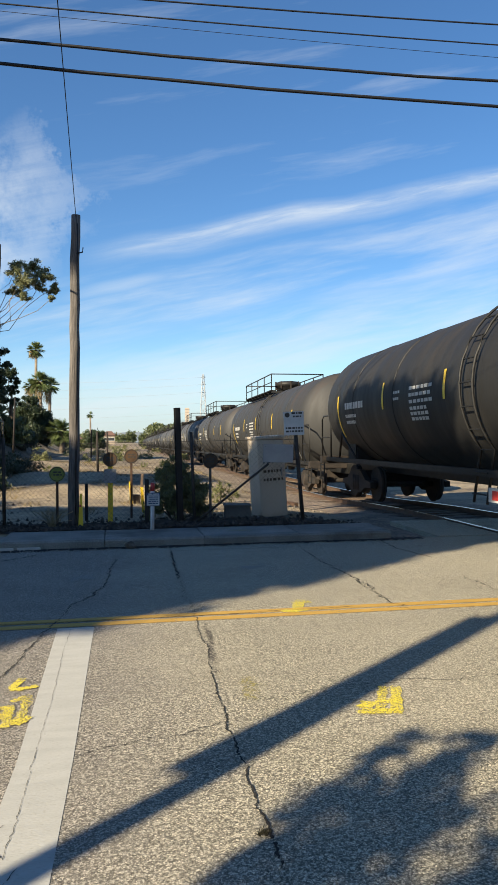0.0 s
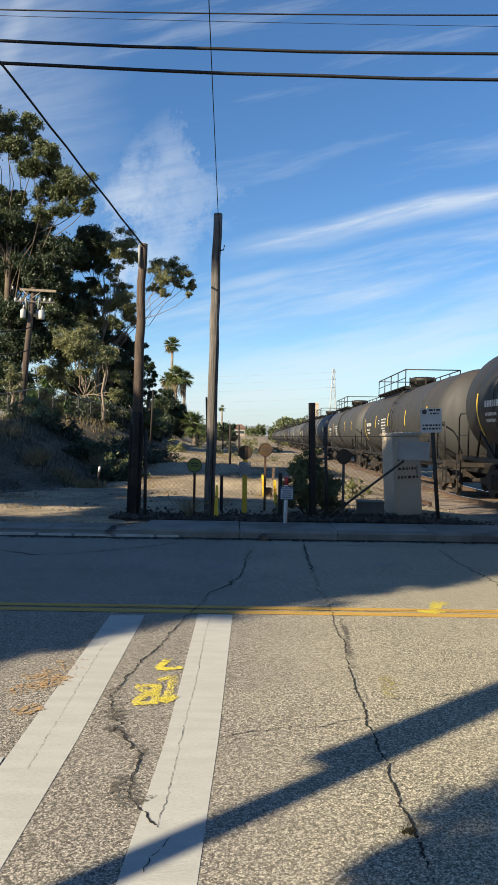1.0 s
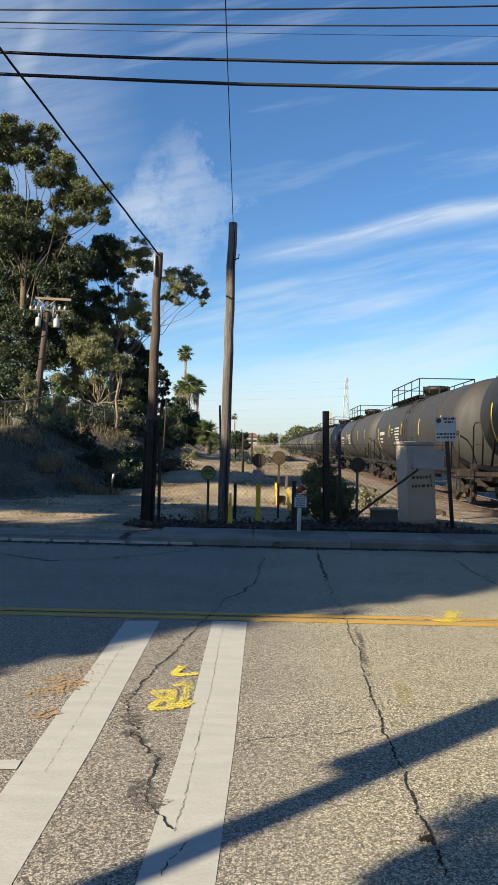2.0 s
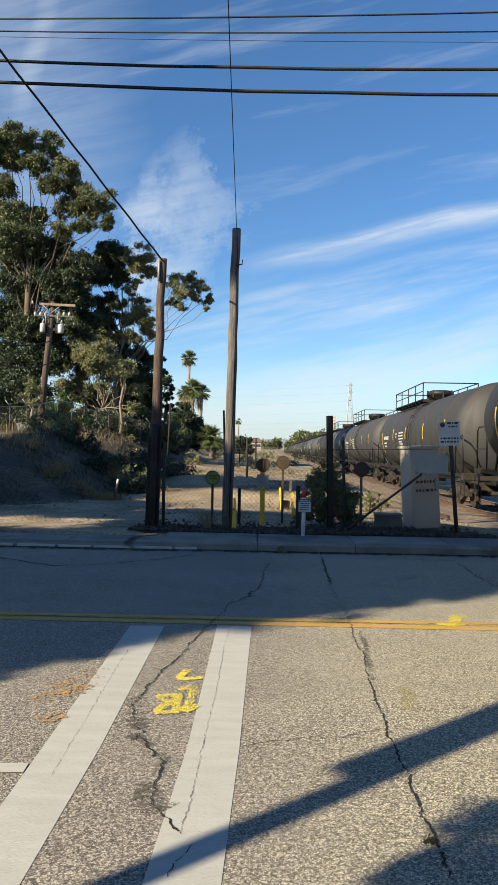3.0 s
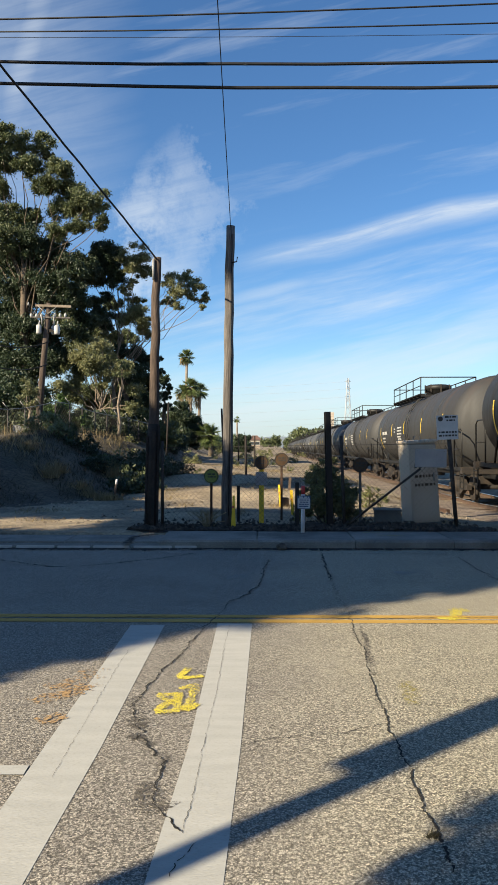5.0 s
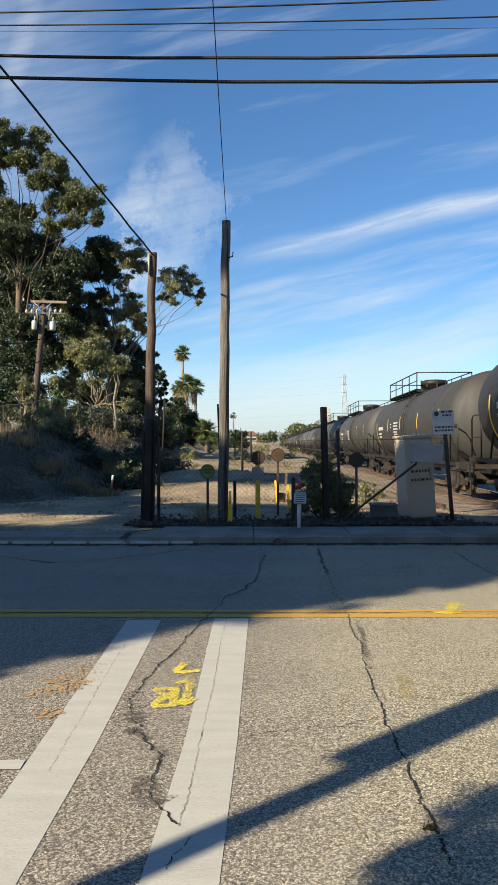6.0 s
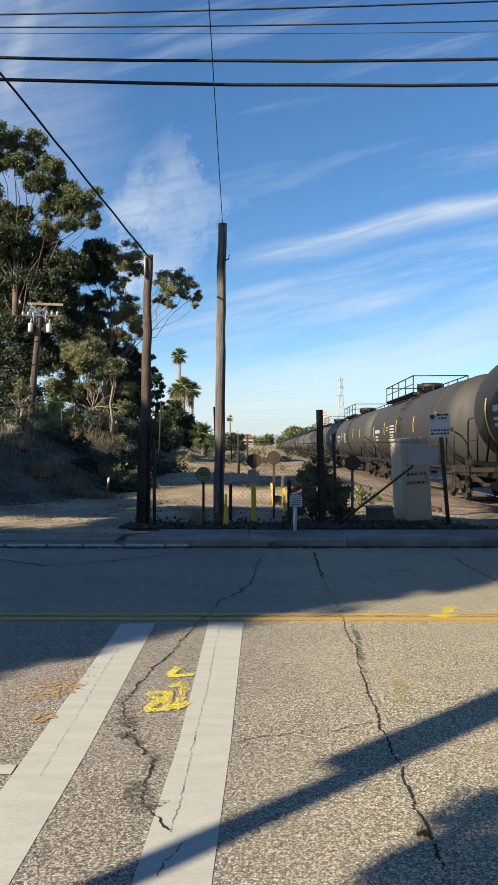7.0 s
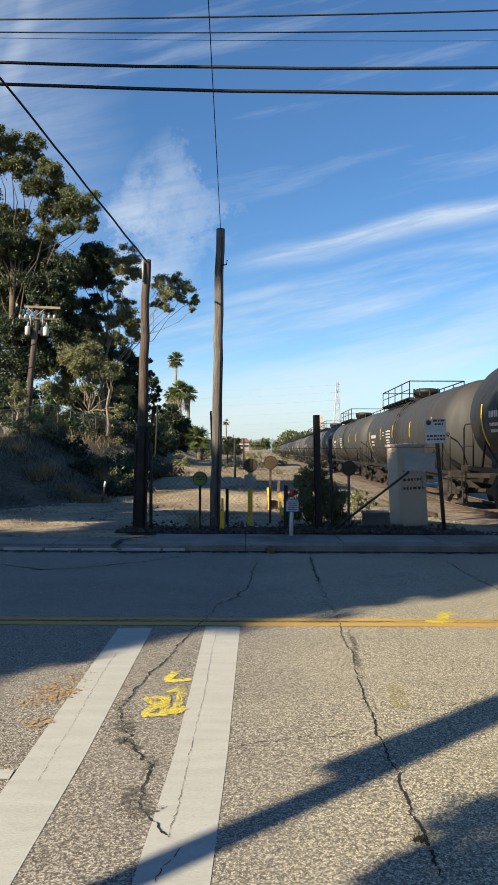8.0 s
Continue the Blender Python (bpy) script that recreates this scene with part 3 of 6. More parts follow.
crack([(-3.73, 9.94), (-2.61, 9.25), (-2.20, 9.38), (-1.40, 9.94), (-0.91, 10.46)], 0.09, 0.014, 12)
crack([(0.93, 10.44), (1.40, 10.47), (1.95, 10.45), (2.40, 10.46), (2.82, 10.40)], 0.05, 0.010, 13)
crack([(-0.22, 6.33), (-0.24, 5.71), (-0.24, 5.14), (-0.24, 4.54), (-0.25, 4.1), (-0.26, 3.74), (-0.26, 3.51), (-0.26, 3.34), (-0.27, 3.13), (-0.28, 2.95), (-0.28, 2.9)], 0.006, 0.003, 14)
crack([(-0.22, 2.84), (-0.24, 2.78), (-0.27, 2.72), (-0.29, 2.63), (-0.29, 2.6)], 0.014, 0.004, 17)
crack([(-0.37, 3.06), (-0.33, 2.98), (-0.28, 2.9)], 0.006, 0.004, 18)
crack([(-0.97, 5.53), (-0.98, 5.01), (-0.97, 4.59), (-0.96, 4.1), (-0.96, 3.77), (-0.95, 3.38)], 0.005, 0.003, 15)
crack([(-2.36, 6.55), (-1.65, 6.57), (-0.93, 6.59), (-0.11, 6.57), (1.02, 6.57), (2.37, 6.62)], 0.035, 0.008, 16)


for i, pts in enumerate([[(-0.72, 4.5), (-0.72, 4.33), (-0.68, 4.12), (-0.63, 3.98)], [(-0.67, 3.84), (-0.63, 3.88), (-0.57, 3.82), (-0.53, 3.73)], [(-0.48, 3.67), (-0.43, 3.57), (-0.46, 3.45)], [(-0.47, 3.35), (-0.47, 3.21), (-0.42, 3.14), (-0.38, 3.08)], [(0.91, 6.27), (0.9, 5.83), (0.84, 5.29), (0.83, 4.91)]]):
    flat_strip("trim_crumble", pts, (0.075, 0.06, 0.06, 0.085, 0.035)[i], CRUMBLE, 0.0045, "dark crumbled asphalt beside the crack", "crack", 0.006, seed=50 + i)


def spray(name, strokes, width, material, label, seed, z=0.0065):
    rng = np.random.default_rng(seed)
    holder = thing(name, label, "road marking", kind="structure")
    for k, pts in enumerate(strokes):
        bm = bmesh.new()
        for a, b in zip(pts, pts[1:]):
            a, b = Vector((*a, z + 0.0004 * k)), Vector((*b, z + 0.0004 * k))
            side = Vector((-(b - a).y, (b - a).x, 0)).normalized()
            prev = None
            for i in range(9):
                w = width * rng.uniform(0.30, 0.62)
                p = a.lerp(b, i / 8)
                pair = (bm.verts.new(p + side * w), bm.verts.new(p - side * w))
                if prev:
                    bm.faces.new((prev[0], prev[1], pair[1], pair[0]))
                prev = pair
        part("stroke", bm, material, holder)


spray("trim_spray_mark", [[(-0.46, 5.07), (-0.49, 4.96), (-0.52, 4.87)], [(-0.52, 4.86), (-0.43, 4.86), (-0.35, 4.9)], [(-0.48, 4.63), (-0.42, 4.69), (-0.37, 4.72)], [(-0.38, 4.7), (-0.39, 4.45), (-0.41, 4.25)], [(-0.41, 4.25), (-0.37, 4.31), (-0.34, 4.37)], [(-0.61, 4.53), (-0.53, 4.52), (-0.45, 4.54)], [(-0.6, 4.5), (-0.53, 4.42), (-0.47, 4.36)], [(-0.48, 4.47), (-0.54, 4.34), (-0.58, 4.23)], [(-0.58, 4.22), (-0.51, 4.23), (-0.44, 4.25)], [(-0.47, 4.51), (-0.47, 4.36), (-0.45, 4.26)]], 0.060, SPRAY_YELLOW, "bright yellow sprayed utility mark on the asphalt", 1)
spray("trim_spray_mark", [[(1.66, 6.57), (1.92, 6.57)], [(1.84, 6.87), (2.03, 6.89)], [(1.77, 6.49), (1.96, 6.99)]], 0.10, SPRAY_YELLOW, "yellow sprayed mark across the centre line", 2)
spray("trim_spray_mark", [[(1.56, 4.14), (1.87, 4.22)], [(1.53, 4.06), (1.78, 4.03)], [(1.64, 4.22), (1.59, 4.02)], [(1.84, 4.44), (1.67, 4.06)], [(1.92, 4.44), (1.75, 3.99)]], 0.07, SPRAY_YELLOW, "yellow sprayed utility mark on the asphalt", 3)
spray("trim_spray_mark", [[(-1.35, 4.38), (-1.04, 4.75)], [(-1.34, 4.64), (-1.06, 4.92)], [(-1.23, 4.07), (-1.10, 4.18)], [(-1.22, 4.46), (-1.09, 4.64)], [(-1.19, 4.92), (-1.05, 5.07)]], 0.14, SPRAY_ORANGE, "faded orange sprayed mark on the asphalt", 4)
spray("trim_spray_mark", [[(0.96, 4.75), (1.09, 4.58)], [(1.03, 4.80), (0.97, 4.38)]], 0.10, SPRAY_FADED, "faint yellow sprayed mark on the asphalt", 5)
spray("trim_spray_mark", [[(-0.51, 8.65), (-0.07, 8.58)], [(-0.37, 8.39), (-0.11, 8.84)]], 0.14, SPRAY_WHITE, "faded white sprayed mark on the asphalt", 6)
spray("trim_spray_mark", [[(1.70, 8.92), (2.15, 8.92)], [(1.77, 8.76), (2.09, 9.12)]], 0.14, SPRAY_WHITE, "faded white sprayed mark on the asphalt", 7)

# far pavement: kerb, slabs, and the dropped kerb of the dirt drive
pavement = thing("pavement_2", "grey concrete pavement with a low kerb and black joints", "pavement", kind="structure")


def kerb_piece(x0, x1, h):
    bm = bmesh.new()
    prof = [(11.0, -0.2), (11.0, h - 0.03), (11.03, h), (11.17, h + 0.004), (11.17, -0.2)]
    a, b = [[bm.verts.new((x, y, z)) for y, z in prof] for x in (x0, x1)]
    for i in range(len(prof)):
        j = (i + 1) % len(prof)
        bm.faces.new((a[i], a[j], b[j], b[i]))
    bm.faces.new(a)
    bm.faces.new(b[::-1])
    return bm


for i in range(-16, 9):
    x0 = i * 1.5
    drop = x0 < -2.6
    if x0 + 1.5 < 5.1:
        part("kerb", kerb_piece(x0 + 0.004, x0 + 1.496, 0.045 if drop else 0.125), CONCRETE, pavement)
        part("slab", boxed((x0 + 0.005, 11.175, -0.2), (x0 + 1.495, 12.12, (0.075 if drop else 0.125) + 0.002 * (i % 3)), 0.008), CONCRETE, pavement)
spray("trim_spray_mark", [[(1.74, 11.89), (2.31, 11.89)], [(1.80, 11.59), (2.33, 11.52)]], 0.12, SPRAY_FADED, "faint yellow sprayed mark near the kerb", 8, 0.135)
flat_strip("trim_gutter", [(-24, 10.88), (-3.2, 10.90), (-1.4, 10.87), (-0.8, 10.93), (5, 10.95)], 0.16, CRACK, 0.006, "dark gutter line along the kerb", "gutter", 0.015, seed=21)
for x0, x1 in ((-4.6, -3.75), (-3.68, -3.1), (-3.05, -2.55), (-2.50, -1.95), (-1.88, -1.3), (-1.25, -0.92)):
    part("gutter_lip", boxed((x0, 10.965, -0.05), (x1, 10.996, 0.040), 0.006, Matrix.Translation((0, 0.002 * math.sin(9 * x0), 0.006 * math.sin(5 * x0)))), LIP, pavement, "pale broken gutter lip")
flat_strip("trim_joint", [(-2.01, 10.89), (-2.00, 11.70), (-1.69, 12.07)], 0.07, CRACK, 0.085, "dark tarred joint in the pavement", "joint", 0.01, seed=23)


clump = bmesh.new()
bmesh.ops.create_icosphere(clump, subdivisions=2, radius=0.085)
for v in clump.verts:
    v.co *= 1 + 0.45 * noise.noise(v.co * 14)
    v.co.z *= 0.7
tagged(solid("debris_clump", clump, STONE, at=pose(0.38, 10.86, 0.045, 0, 0, 20)), "dark clump of leaf debris in the gutter", "debris")


# ---- poles, cables ----
def wooden_pole(name, foot, top, r0, r1, label, wood):
    t = thing(name, label, "pole", Matrix.Translation(foot))
    d = Vector(top) - Vector(foot)
    bm = bmesh.new()
    rng = np.random.default_rng(int(abs(foot[0]) * 100))
    n = 14
    tube(bm, [d * (i / n) + Vector((*rng.normal(0, 0.006, 2), 0)) + (Vector((0, 0, -0.4)) if i == 0 else Vector()) for i in range(n + 1)],
         [r0 + (r1 - r0) * i / n for i in range(n + 1)], 14)
    part("shaft", bm, wood, t)
    return t, d


pole, d = wooden_pole("utility_pole", (-1.905, 12.95, 0.08), (-1.81, 12.95, 4.95), 0.108, 0.068, "cut-off brown wooden pole with tarred dark butt boards", POLE_WOOD)
for k, (dx, dy, h0, h1, w) in enumerate(((-0.10, -0.07, 0.0, 1.65, 0.018), (0.105, -0.07, 0.0, 1.85, 0.02), (0.03, -0.115, 0.0, 1.75, 0.03))):
    part("stub", boxed((dx - w, dy - 0.022, h0), (dx + w, dy + 0.022, h1), 0.006, pose(0, 0, 0, 0, 1.2, 0)), POLE_DARK, pole, "black tarred butt board")
part("butt", tube(bmesh.new(), [Vector((0, 0, -0.3)), d * 0.2, d * 0.385], [0.118, 0.113, 0.099], 14), POLE_DARK, pole, "tarred black lower pole")
bm = bmesh.new()
tube(bm, [d + Vector((-0.05, -0.09, -0.05)), d + Vector((-0.05, -0.09, -0.42))], 0.022, 8)
part("bracket", bm, GREY_STEEL, pole)
pole, d = wooden_pole("utility_pole", (-0.555, 12.95, 0.10), (-0.49, 12.95, 5.51), 0.098, 0.078, "cut-off grey wooden pole leaning slightly", POLE_GREY)
bm = bmesh.new()
tube(bm, [d + Vector((0.02, -0.08, -0.68)), d + Vector((0.12, -0.10, -0.66)), d + Vector((0.13, -0.10, -0.58))], 0.012, 6)
part("bracket", bm, BLACK_STEEL, pole)
bm = bmesh.new()
tube(bm, [d * 0.04 + Vector((0.04, -0.11, 0)), d * 0.97 + Vector((0.04, -0.085, 0))], 0.009, 6)
part("ground_wire", bm, BLACK_STEEL, pole)


def cable(name, a, b, sag, r, label, wave=0.0):
    bm = bmesh.new()
    a, b = Vector(a), Vector(b)
    n = 40
    pts = []
    for i in range(n + 1):
        t = i / n
        pts.append(a.lerp(b, t) - Vector((0, 0, 4 * sag * t * (1 - t))) + Vector((0, 0, wave * math.sin(i * 2.4))))
    tube(bm, pts, r, 6)
    return tagged(solid(name, bm, FAR_STEEL if name == "power_line" else CABLE), label, "cable", "overhead cables")


cable("overhead_cable", (-25.5, 11.5, 9.30), (30.5, 11.5, 9.30), 2.03, 0.026, "thick black cable bundle over the street", 0.006)
cable("overhead_cable", (-27, 11.5, 9.66), (29, 11.5, 9.66), 2.0, 0.024, "thick black cable bundle over the street", 0.006)
cable("overhead_wire", (-31.5, 11.5, 9.39), (24.5, 11.5, 9.39), 1.18, 0.011, "thin black power line over the street")
cable("overhead_wire", (-36, 11.5, 9.57), (20, 11.5, 9.57), 1.18, 0.013, "thin black power line over the street")
cable("overhead_wire", (-28, 11.5, 8.98), (28, 11.5, 8.98), 0.88, 0.004, "very thin power line over the street")
cable("service_cable", (-1.80, 12.90, 4.90), (-7.05, -3.0, 10.15), 0.0, 0.016, "black cable running up from the brown pole", 0.008)
cable("guy_wire", (-0.48, 12.90, 5.47), (-0.30, -4.0, 8.85), 0.05, 0.006, "thin black wire running up from the grey pole")


# ---- fence and yard furniture ----
FENCE_Y = 12.9


def chain_link(name, x0, x1, z0, z1, y, pitch, r, parent):
    bm = bmesh.new()
    rng = np.random.default_rng(5)
    h = z1 - z0
    for sgn, dy in ((1, -0.004), (-1, 0.004)):
        s = x0 - h if sgn > 0 else x0
        while s < (x1 if sgn > 0 else x1 + h):
            a, b = (s, z0), (s + sgn * h, z1)
            ts = sorted([(x0 - a[0]) / (b[0] - a[0]), (x1 - a[0]) / (b[0] - a[0])])
            t0, t1 = max(0, ts[0]), min(1, ts[1])
            if t1 > t0 + 0.02:
                pts = []
                for k in range(4):
                    t = t0 + (t1 - t0) * k / 3
                    x, z = a[0] + (b[0] - a[0]) * t, a[1] + (b[1] - a[1]) * t
                    pts.append((x, y + dy + 0.03 * noise.noise((x * 0.8, z * 0.8, 0)), z + 0.03 * noise.noise((x * 0.5, 4, 0)) * (z - z0)))
                tube(bm, pts, r, 3, False)
            s += pitch
    return part("chain_link_mesh", bm, WIRE_STEEL, parent)


fence = thing("chain_link_fence", "sagging rusty chain-link fence with steel posts and a diagonal brace", "fence")
chain_link("mesh", -1.75, 3.50, 0.12, 1.54, FENCE_Y, 0.085, 0.0019, fence)


def bar(name, a, b, r, material, parent, seg=10, label=""):
    return part(name, tube(bmesh.new(), [a, b], r, seg), material, parent, label)


bm = bmesh.new()
for lo, hi in (((-0.047, -0.05, 0), (0.047, -0.038, 2.11)), ((-0.047, 0.038, 0), (0.047, 0.05, 2.11)), ((-0.008, -0.038, 0), (0.008, 0.038, 2.11))):
    box(bm, lo, hi)
post = part("post", bm, BLACK_STEEL, fence, "tall black steel beam post")
post.matrix_basis = pose(1.30, FENCE_Y, 0.06, 0, -1.5, 14)
bar("post", (1.56, FENCE_Y + 0.03, 0.05), (1.50, FENCE_Y + 0.03, 1.74), 0.028, POST_STEEL, fence)
bar("post", (3.555, FENCE_Y, 0.02), (3.385, FENCE_Y, 2.05), 0.036, POST_STEEL, fence)
bar("post", (-1.70, FENCE_Y + 0.02, 0.05), (-1.71, FENCE_Y + 0.02, 1.65), 0.030, POST_STEEL, fence)
bar("brace", (1.58, FENCE_Y - 0.04, 0.14), (2.90, FENCE_Y - 0.04, 1.16), 0.021, POST_STEEL, fence)
bar("top_wire", (-1.75, FENCE_Y, 1.53), (3.43, FENCE_Y, 1.60), 0.004, WIRE_STEEL, fence, 5)
bar("bottom_wire", (-1.75, FENCE_Y, 0.16), (3.5, FENCE_Y, 0.14), 0.006, WIRE_STEEL, fence, 5)
bm = bmesh.new()
rng = np.random.default_rng(9)
for x in np.arange(2.5, 3.5, 0.06):
    z = 1.63 + 0.02 * rng.normal()
    tube(bm, [(x, FENCE_Y, z), (x + rng.normal(0, 0.03), FENCE_Y, z + rng.uniform(0.05, 0.12))], 0.004, 3)
tagged(part("wire_ends", bm, GREY_STEEL, fence, "bent wire ends along the fence top"), kind="stuff")


def text_bars(parent, x0, x1, zs, y, h, material, seed, name="lettering"):
    """Lines that stand in for writing too small to read."""
    rng = np.random.default_rng(seed)
    for z in zs:
        bm = bmesh.new()
        x = x0 + rng.uniform(0, 0.02)
        while x < x1 - 0.015:
            w = min(rng.uniform(0.02, 0.07), x1 - x)
            box(bm, (x, y - 0.002, z), (x + w, y, z + h))
            x += w + h * 0.5
        part(name, bm, material, parent)


# notice on the fence's end post
notice = thing("notice_sign", "white metal notice with blue print on the fence post", "sign", pose(3.37, FENCE_Y - 0.06, 1.89, 0, -2.0, 0))
part("plate", boxed((-0.19, -0.004, -0.215), (0.19, 0.004, 0.215), 0.003), SIGN_WHITE, notice)
text_bars(notice, -0.05, 0.17, (0.17,), -0.0065, 0.035, SIGN_INK, 1)
text_bars(notice, -0.02, 0.16, (0.11,), -0.0065, 0.030, SIGN_INK, 2)
text_bars(notice, -0.16, 0.16, (-0.10, -0.16), -0.0065, 0.032, SIGN_INK, 3)
part("emblem", tube(bmesh.new(), [(-0.12, -0.0095, 0.155), (-0.12, -0.0045, 0.155)], 0.045, 12), SIGN_INK, notice)
# grey board hung on the fence
board = thing("blank_board", "blank grey metal board hung on the fence", "sign", pose(3.075, FENCE_Y - 0.07, 1.34, 0, 1.0, 0))
part("plate", boxed((-0.28, -0.006, -0.16), (0.28, 0.006, 0.17), 0.004), SIGN_GREY, board)
for x in (-0.24, 0.24):
    part("wire_tie", tube(bmesh.new(), [(x, -0.009, 0.13), (x, 0.05, 0.14)], 0.005, 5), WIRE_STEEL, board)


def cabinet():
    t = thing("signal_cabinet", "tall beige steel signal cabinet with stencilled letters", "cabinet", pose(3.10, 13.72, 0.12, 0, -3.4, 8))
    w, dp, h = 0.265, 0.30, 1.55
    part("body", boxed((-w, -dp, 0.02), (w, dp, h - 0.05), 0.012), CABINET_PAINT, t)
    part("roof", boxed((-w - 0.03, -dp - 0.035, h - 0.052), (w + 0.03, dp + 0.03, h), 0.012), CABINET_PAINT, t)
    part("plinth", boxed((-w - 0.02, -dp - 0.02, -0.12), (w + 0.02, dp + 0.02, 0.021), 0.01), CONCRETE, t)
    door = part("door", boxed((-w + 0.03, -dp - 0.012, 0.07), (w - 0.03, -dp + 0.002, h - 0.10), 0.006), CABINET_PAINT, t)
    part("handle", boxed((w - 0.10, -dp - 0.035, 0.78), (w - 0.075, -dp - 0.013, 0.94), 0.005), GREY_STEEL, door)
    for z in (0.3, 0.8, 1.3):
        part("hinge", boxed((-w + 0.022, -dp - 0.02, z), (-w + 0.045, -dp - 0.008, z + 0.1), 0.004), CABINET_PAINT, door)
    text_bars(t, -0.20, 0.20, (1.04,), -dp - 0.0135, 0.07, SIGN_INK, 4)
    text_bars(t, -0.20, 0.20, (0.86,), -dp - 0.0135, 0.05, SIGN_BROWN, 5)
    text_bars(t, -0.20, 0.20, (0.70,), -dp - 0.0135, 0.05, SIGN_BROWN, 6)


cabinet()
pull = thing("pull_box", "low grey concrete utility box with a steel lid", "utility box", pose(2.40, 13.35, 0.09, 0, 0, -6))
part("body", boxed((-0.24, -0.2, -0.1), (0.24, 0.2, 0.27), 0.015), BOX_GREY, pull)
part("lid", boxed((-0.255, -0.215, 0.271), (0.255, 0.215, 0.31), 0.008), BOX_GREY, pull)


def round_marker(x, y, z, r, face, ink, post_mat, label, foot=0.08, turn=0, plate=None, w=0.022):
    t = thing("round_marker_sign", label, "sign", pose(x, y, 0, 0, 0, turn), "round marker signs")
    part("post", boxed((-w, -0.02, foot - 0.15), (w, 0.02, z + r * 0.6), 0.004), post_mat, t)
    dsc = part("disc", disc(bmesh.new(), (0, -0.028, z), (0, 1, 0), r, 0.012, 28), face, t)
    ring = bmesh.new()
    n = 28
    tube(ring, [(r * 0.9 * math.cos(2 * math.pi * k / n), -0.037, z + r * 0.9 * math.sin(2 * math.pi * k / n)) for k in range(n + 1)], 0.006, 4, False)
    part("rim", ring, ink, dsc)
    text_bars(dsc, -r * 0.6, r * 0.6, (z + r * 0.15, z - r * 0.2), -0.036, r * 0.2, ink, int(abs(x) * 100))
    if plate:
        part("plate", boxed((-0.11, -0.04, z - 0.42), (0.11, -0.032, z - 0.17), 0.003), plate, t)
    return t


round_marker(-0.84, 13.15, 1.01, 0.135, SIGN_GREEN, SIGN_INK, RUSTY, "round yellow-green warning marker on a rusty post")
round_marker(0.075, 13.4, 1.25, 0.130, SIGN_BROWN, SIGN_INK, MARKER_YELLOW, "round faded brown marker on a yellow post with a plate", plate=SIGN_GREY, w=0.045)
round_marker(0.47, 14.1, 1.29, 0.135, SIGN_BROWN, SIGN_INK, RUSTY, "round faded brown marker on a rusty post")
round_marker(1.89, 13.3, 1.21, 0.140, SIGN_BROWN, SIGN_INK, BOX_GREY, "round faded brown marker on a weathered post")


def flex_post(x, y, h, lean, w, label, top=0.35):
    t = thing("marker_post", label, "marker post", pose(x, y, 0.02, 0, lean, 0), "marker posts")
    bm = bmesh.new()
    for z0, z1, w0, w1 in ((-0.1, h, w, w * top),):
        vs = [bm.verts.new((sx * ww, sy * 0.02, z)) for z, ww in ((z0, w0), (z1, w1)) for sx, sy in ((-1, -1), (1, -1), (1, 1), (-1, 1))]
        for k in range(4):
            bm.faces.new((vs[k], vs[(k + 1) % 4], vs[4 + (k + 1) % 4], vs[4 + k]))
        bm.faces.new(vs[:4])
        bm.faces.new(vs[4:])
    part("blade", bm, MARKER_YELLOW, t)
    part("band", boxed((-w * 0.5, -0.0235, h * 0.66), (w * 0.1, -0.0205, h * 0.72)), RED_PAINT, t)
    return t


flex_post(-0.425, 12.80, 0.66, 0.5, 0.050, "bright yellow tapered plastic marker post")
flex_post(0.74, 15.0, 0.62, -4, 0.032, "yellow plastic marker post leaning", 0.9)
flex_post(0.56, 17.4, 0.60, -5, 0.030, "yellow plastic marker post leaning", 0.8)

water = thing("warning_post", "white pipeline warning post with a red top and blue notice", "marker post", pose(0.755, 11.98, 0.10, 0, 0.6, 0))
part("post", tube(bmesh.new(), [(0, 0, -0.1), (0, 0, 0.66)], 0.033, 12), MARKER_WHITE, water)
part("cap", tube(bmesh.new(), [(0, 0, 0.661), (0, 0, 0.80)], [0.034, 0.032], 12), RED_PAINT, water, "red post top")
plate = part("plate", boxed((-0.10, -0.046, 0.42), (0.12, -0.038, 0.64), 0.003), SIGN_BLUE, water, "small blue notice")
part("panel", boxed((-0.090, -0.050, 0.43), (0.110, -0.0465, 0.595), 0.001), SIGN_WHITE, plate)
text_bars(plate, -0.08, 0.10, (0.605,), -0.047, 0.02, SIGN_WHITE, 7)
text_bars(plate, -0.07, 0.09, (0.56, 0.525, 0.49, 0.455), -0.0515, 0.016, SIGN_BLUE, 8)
stub = thing("dark_stub_post", "dark steel stub post beside the shrub", "post", pose(0.71, 12.9, 0.05, 0, 0, 0))
part("post", boxed((-0.035, -0.03, -0.1), (0.035, 0.03, 0.86), 0.008), BLACK_STEEL, stub)
for x, y, h, w, lean, m in ((-0.62, 15.0, 0.62, 0.02, 0, RUSTY), (-0.37, 14.0, 0.70, 0.03, 0, BLACK_STEEL), (0.95, 22.0, 0.5, 0.04, 3, TIE_WOOD)):
    st = thing("stake", "short rusty stake in the dirt yard", "stake", pose(x, y, 0.08, 0, lean, 0), "stakes")
    part("shaft", boxed((-w, -0.02, -0.1), (w, 0.02, h), 0.004), m, st)
blk = thing("concrete_block", "weathered block lying in the dirt yard", "block", pose(0.62, 17.6, 0.1, 4, 6, 20))
part("body", boxed((-0.11, -0.10, -0.05), (0.11, 0.10, 0.20), 0.02), TIE_WOOD, blk)


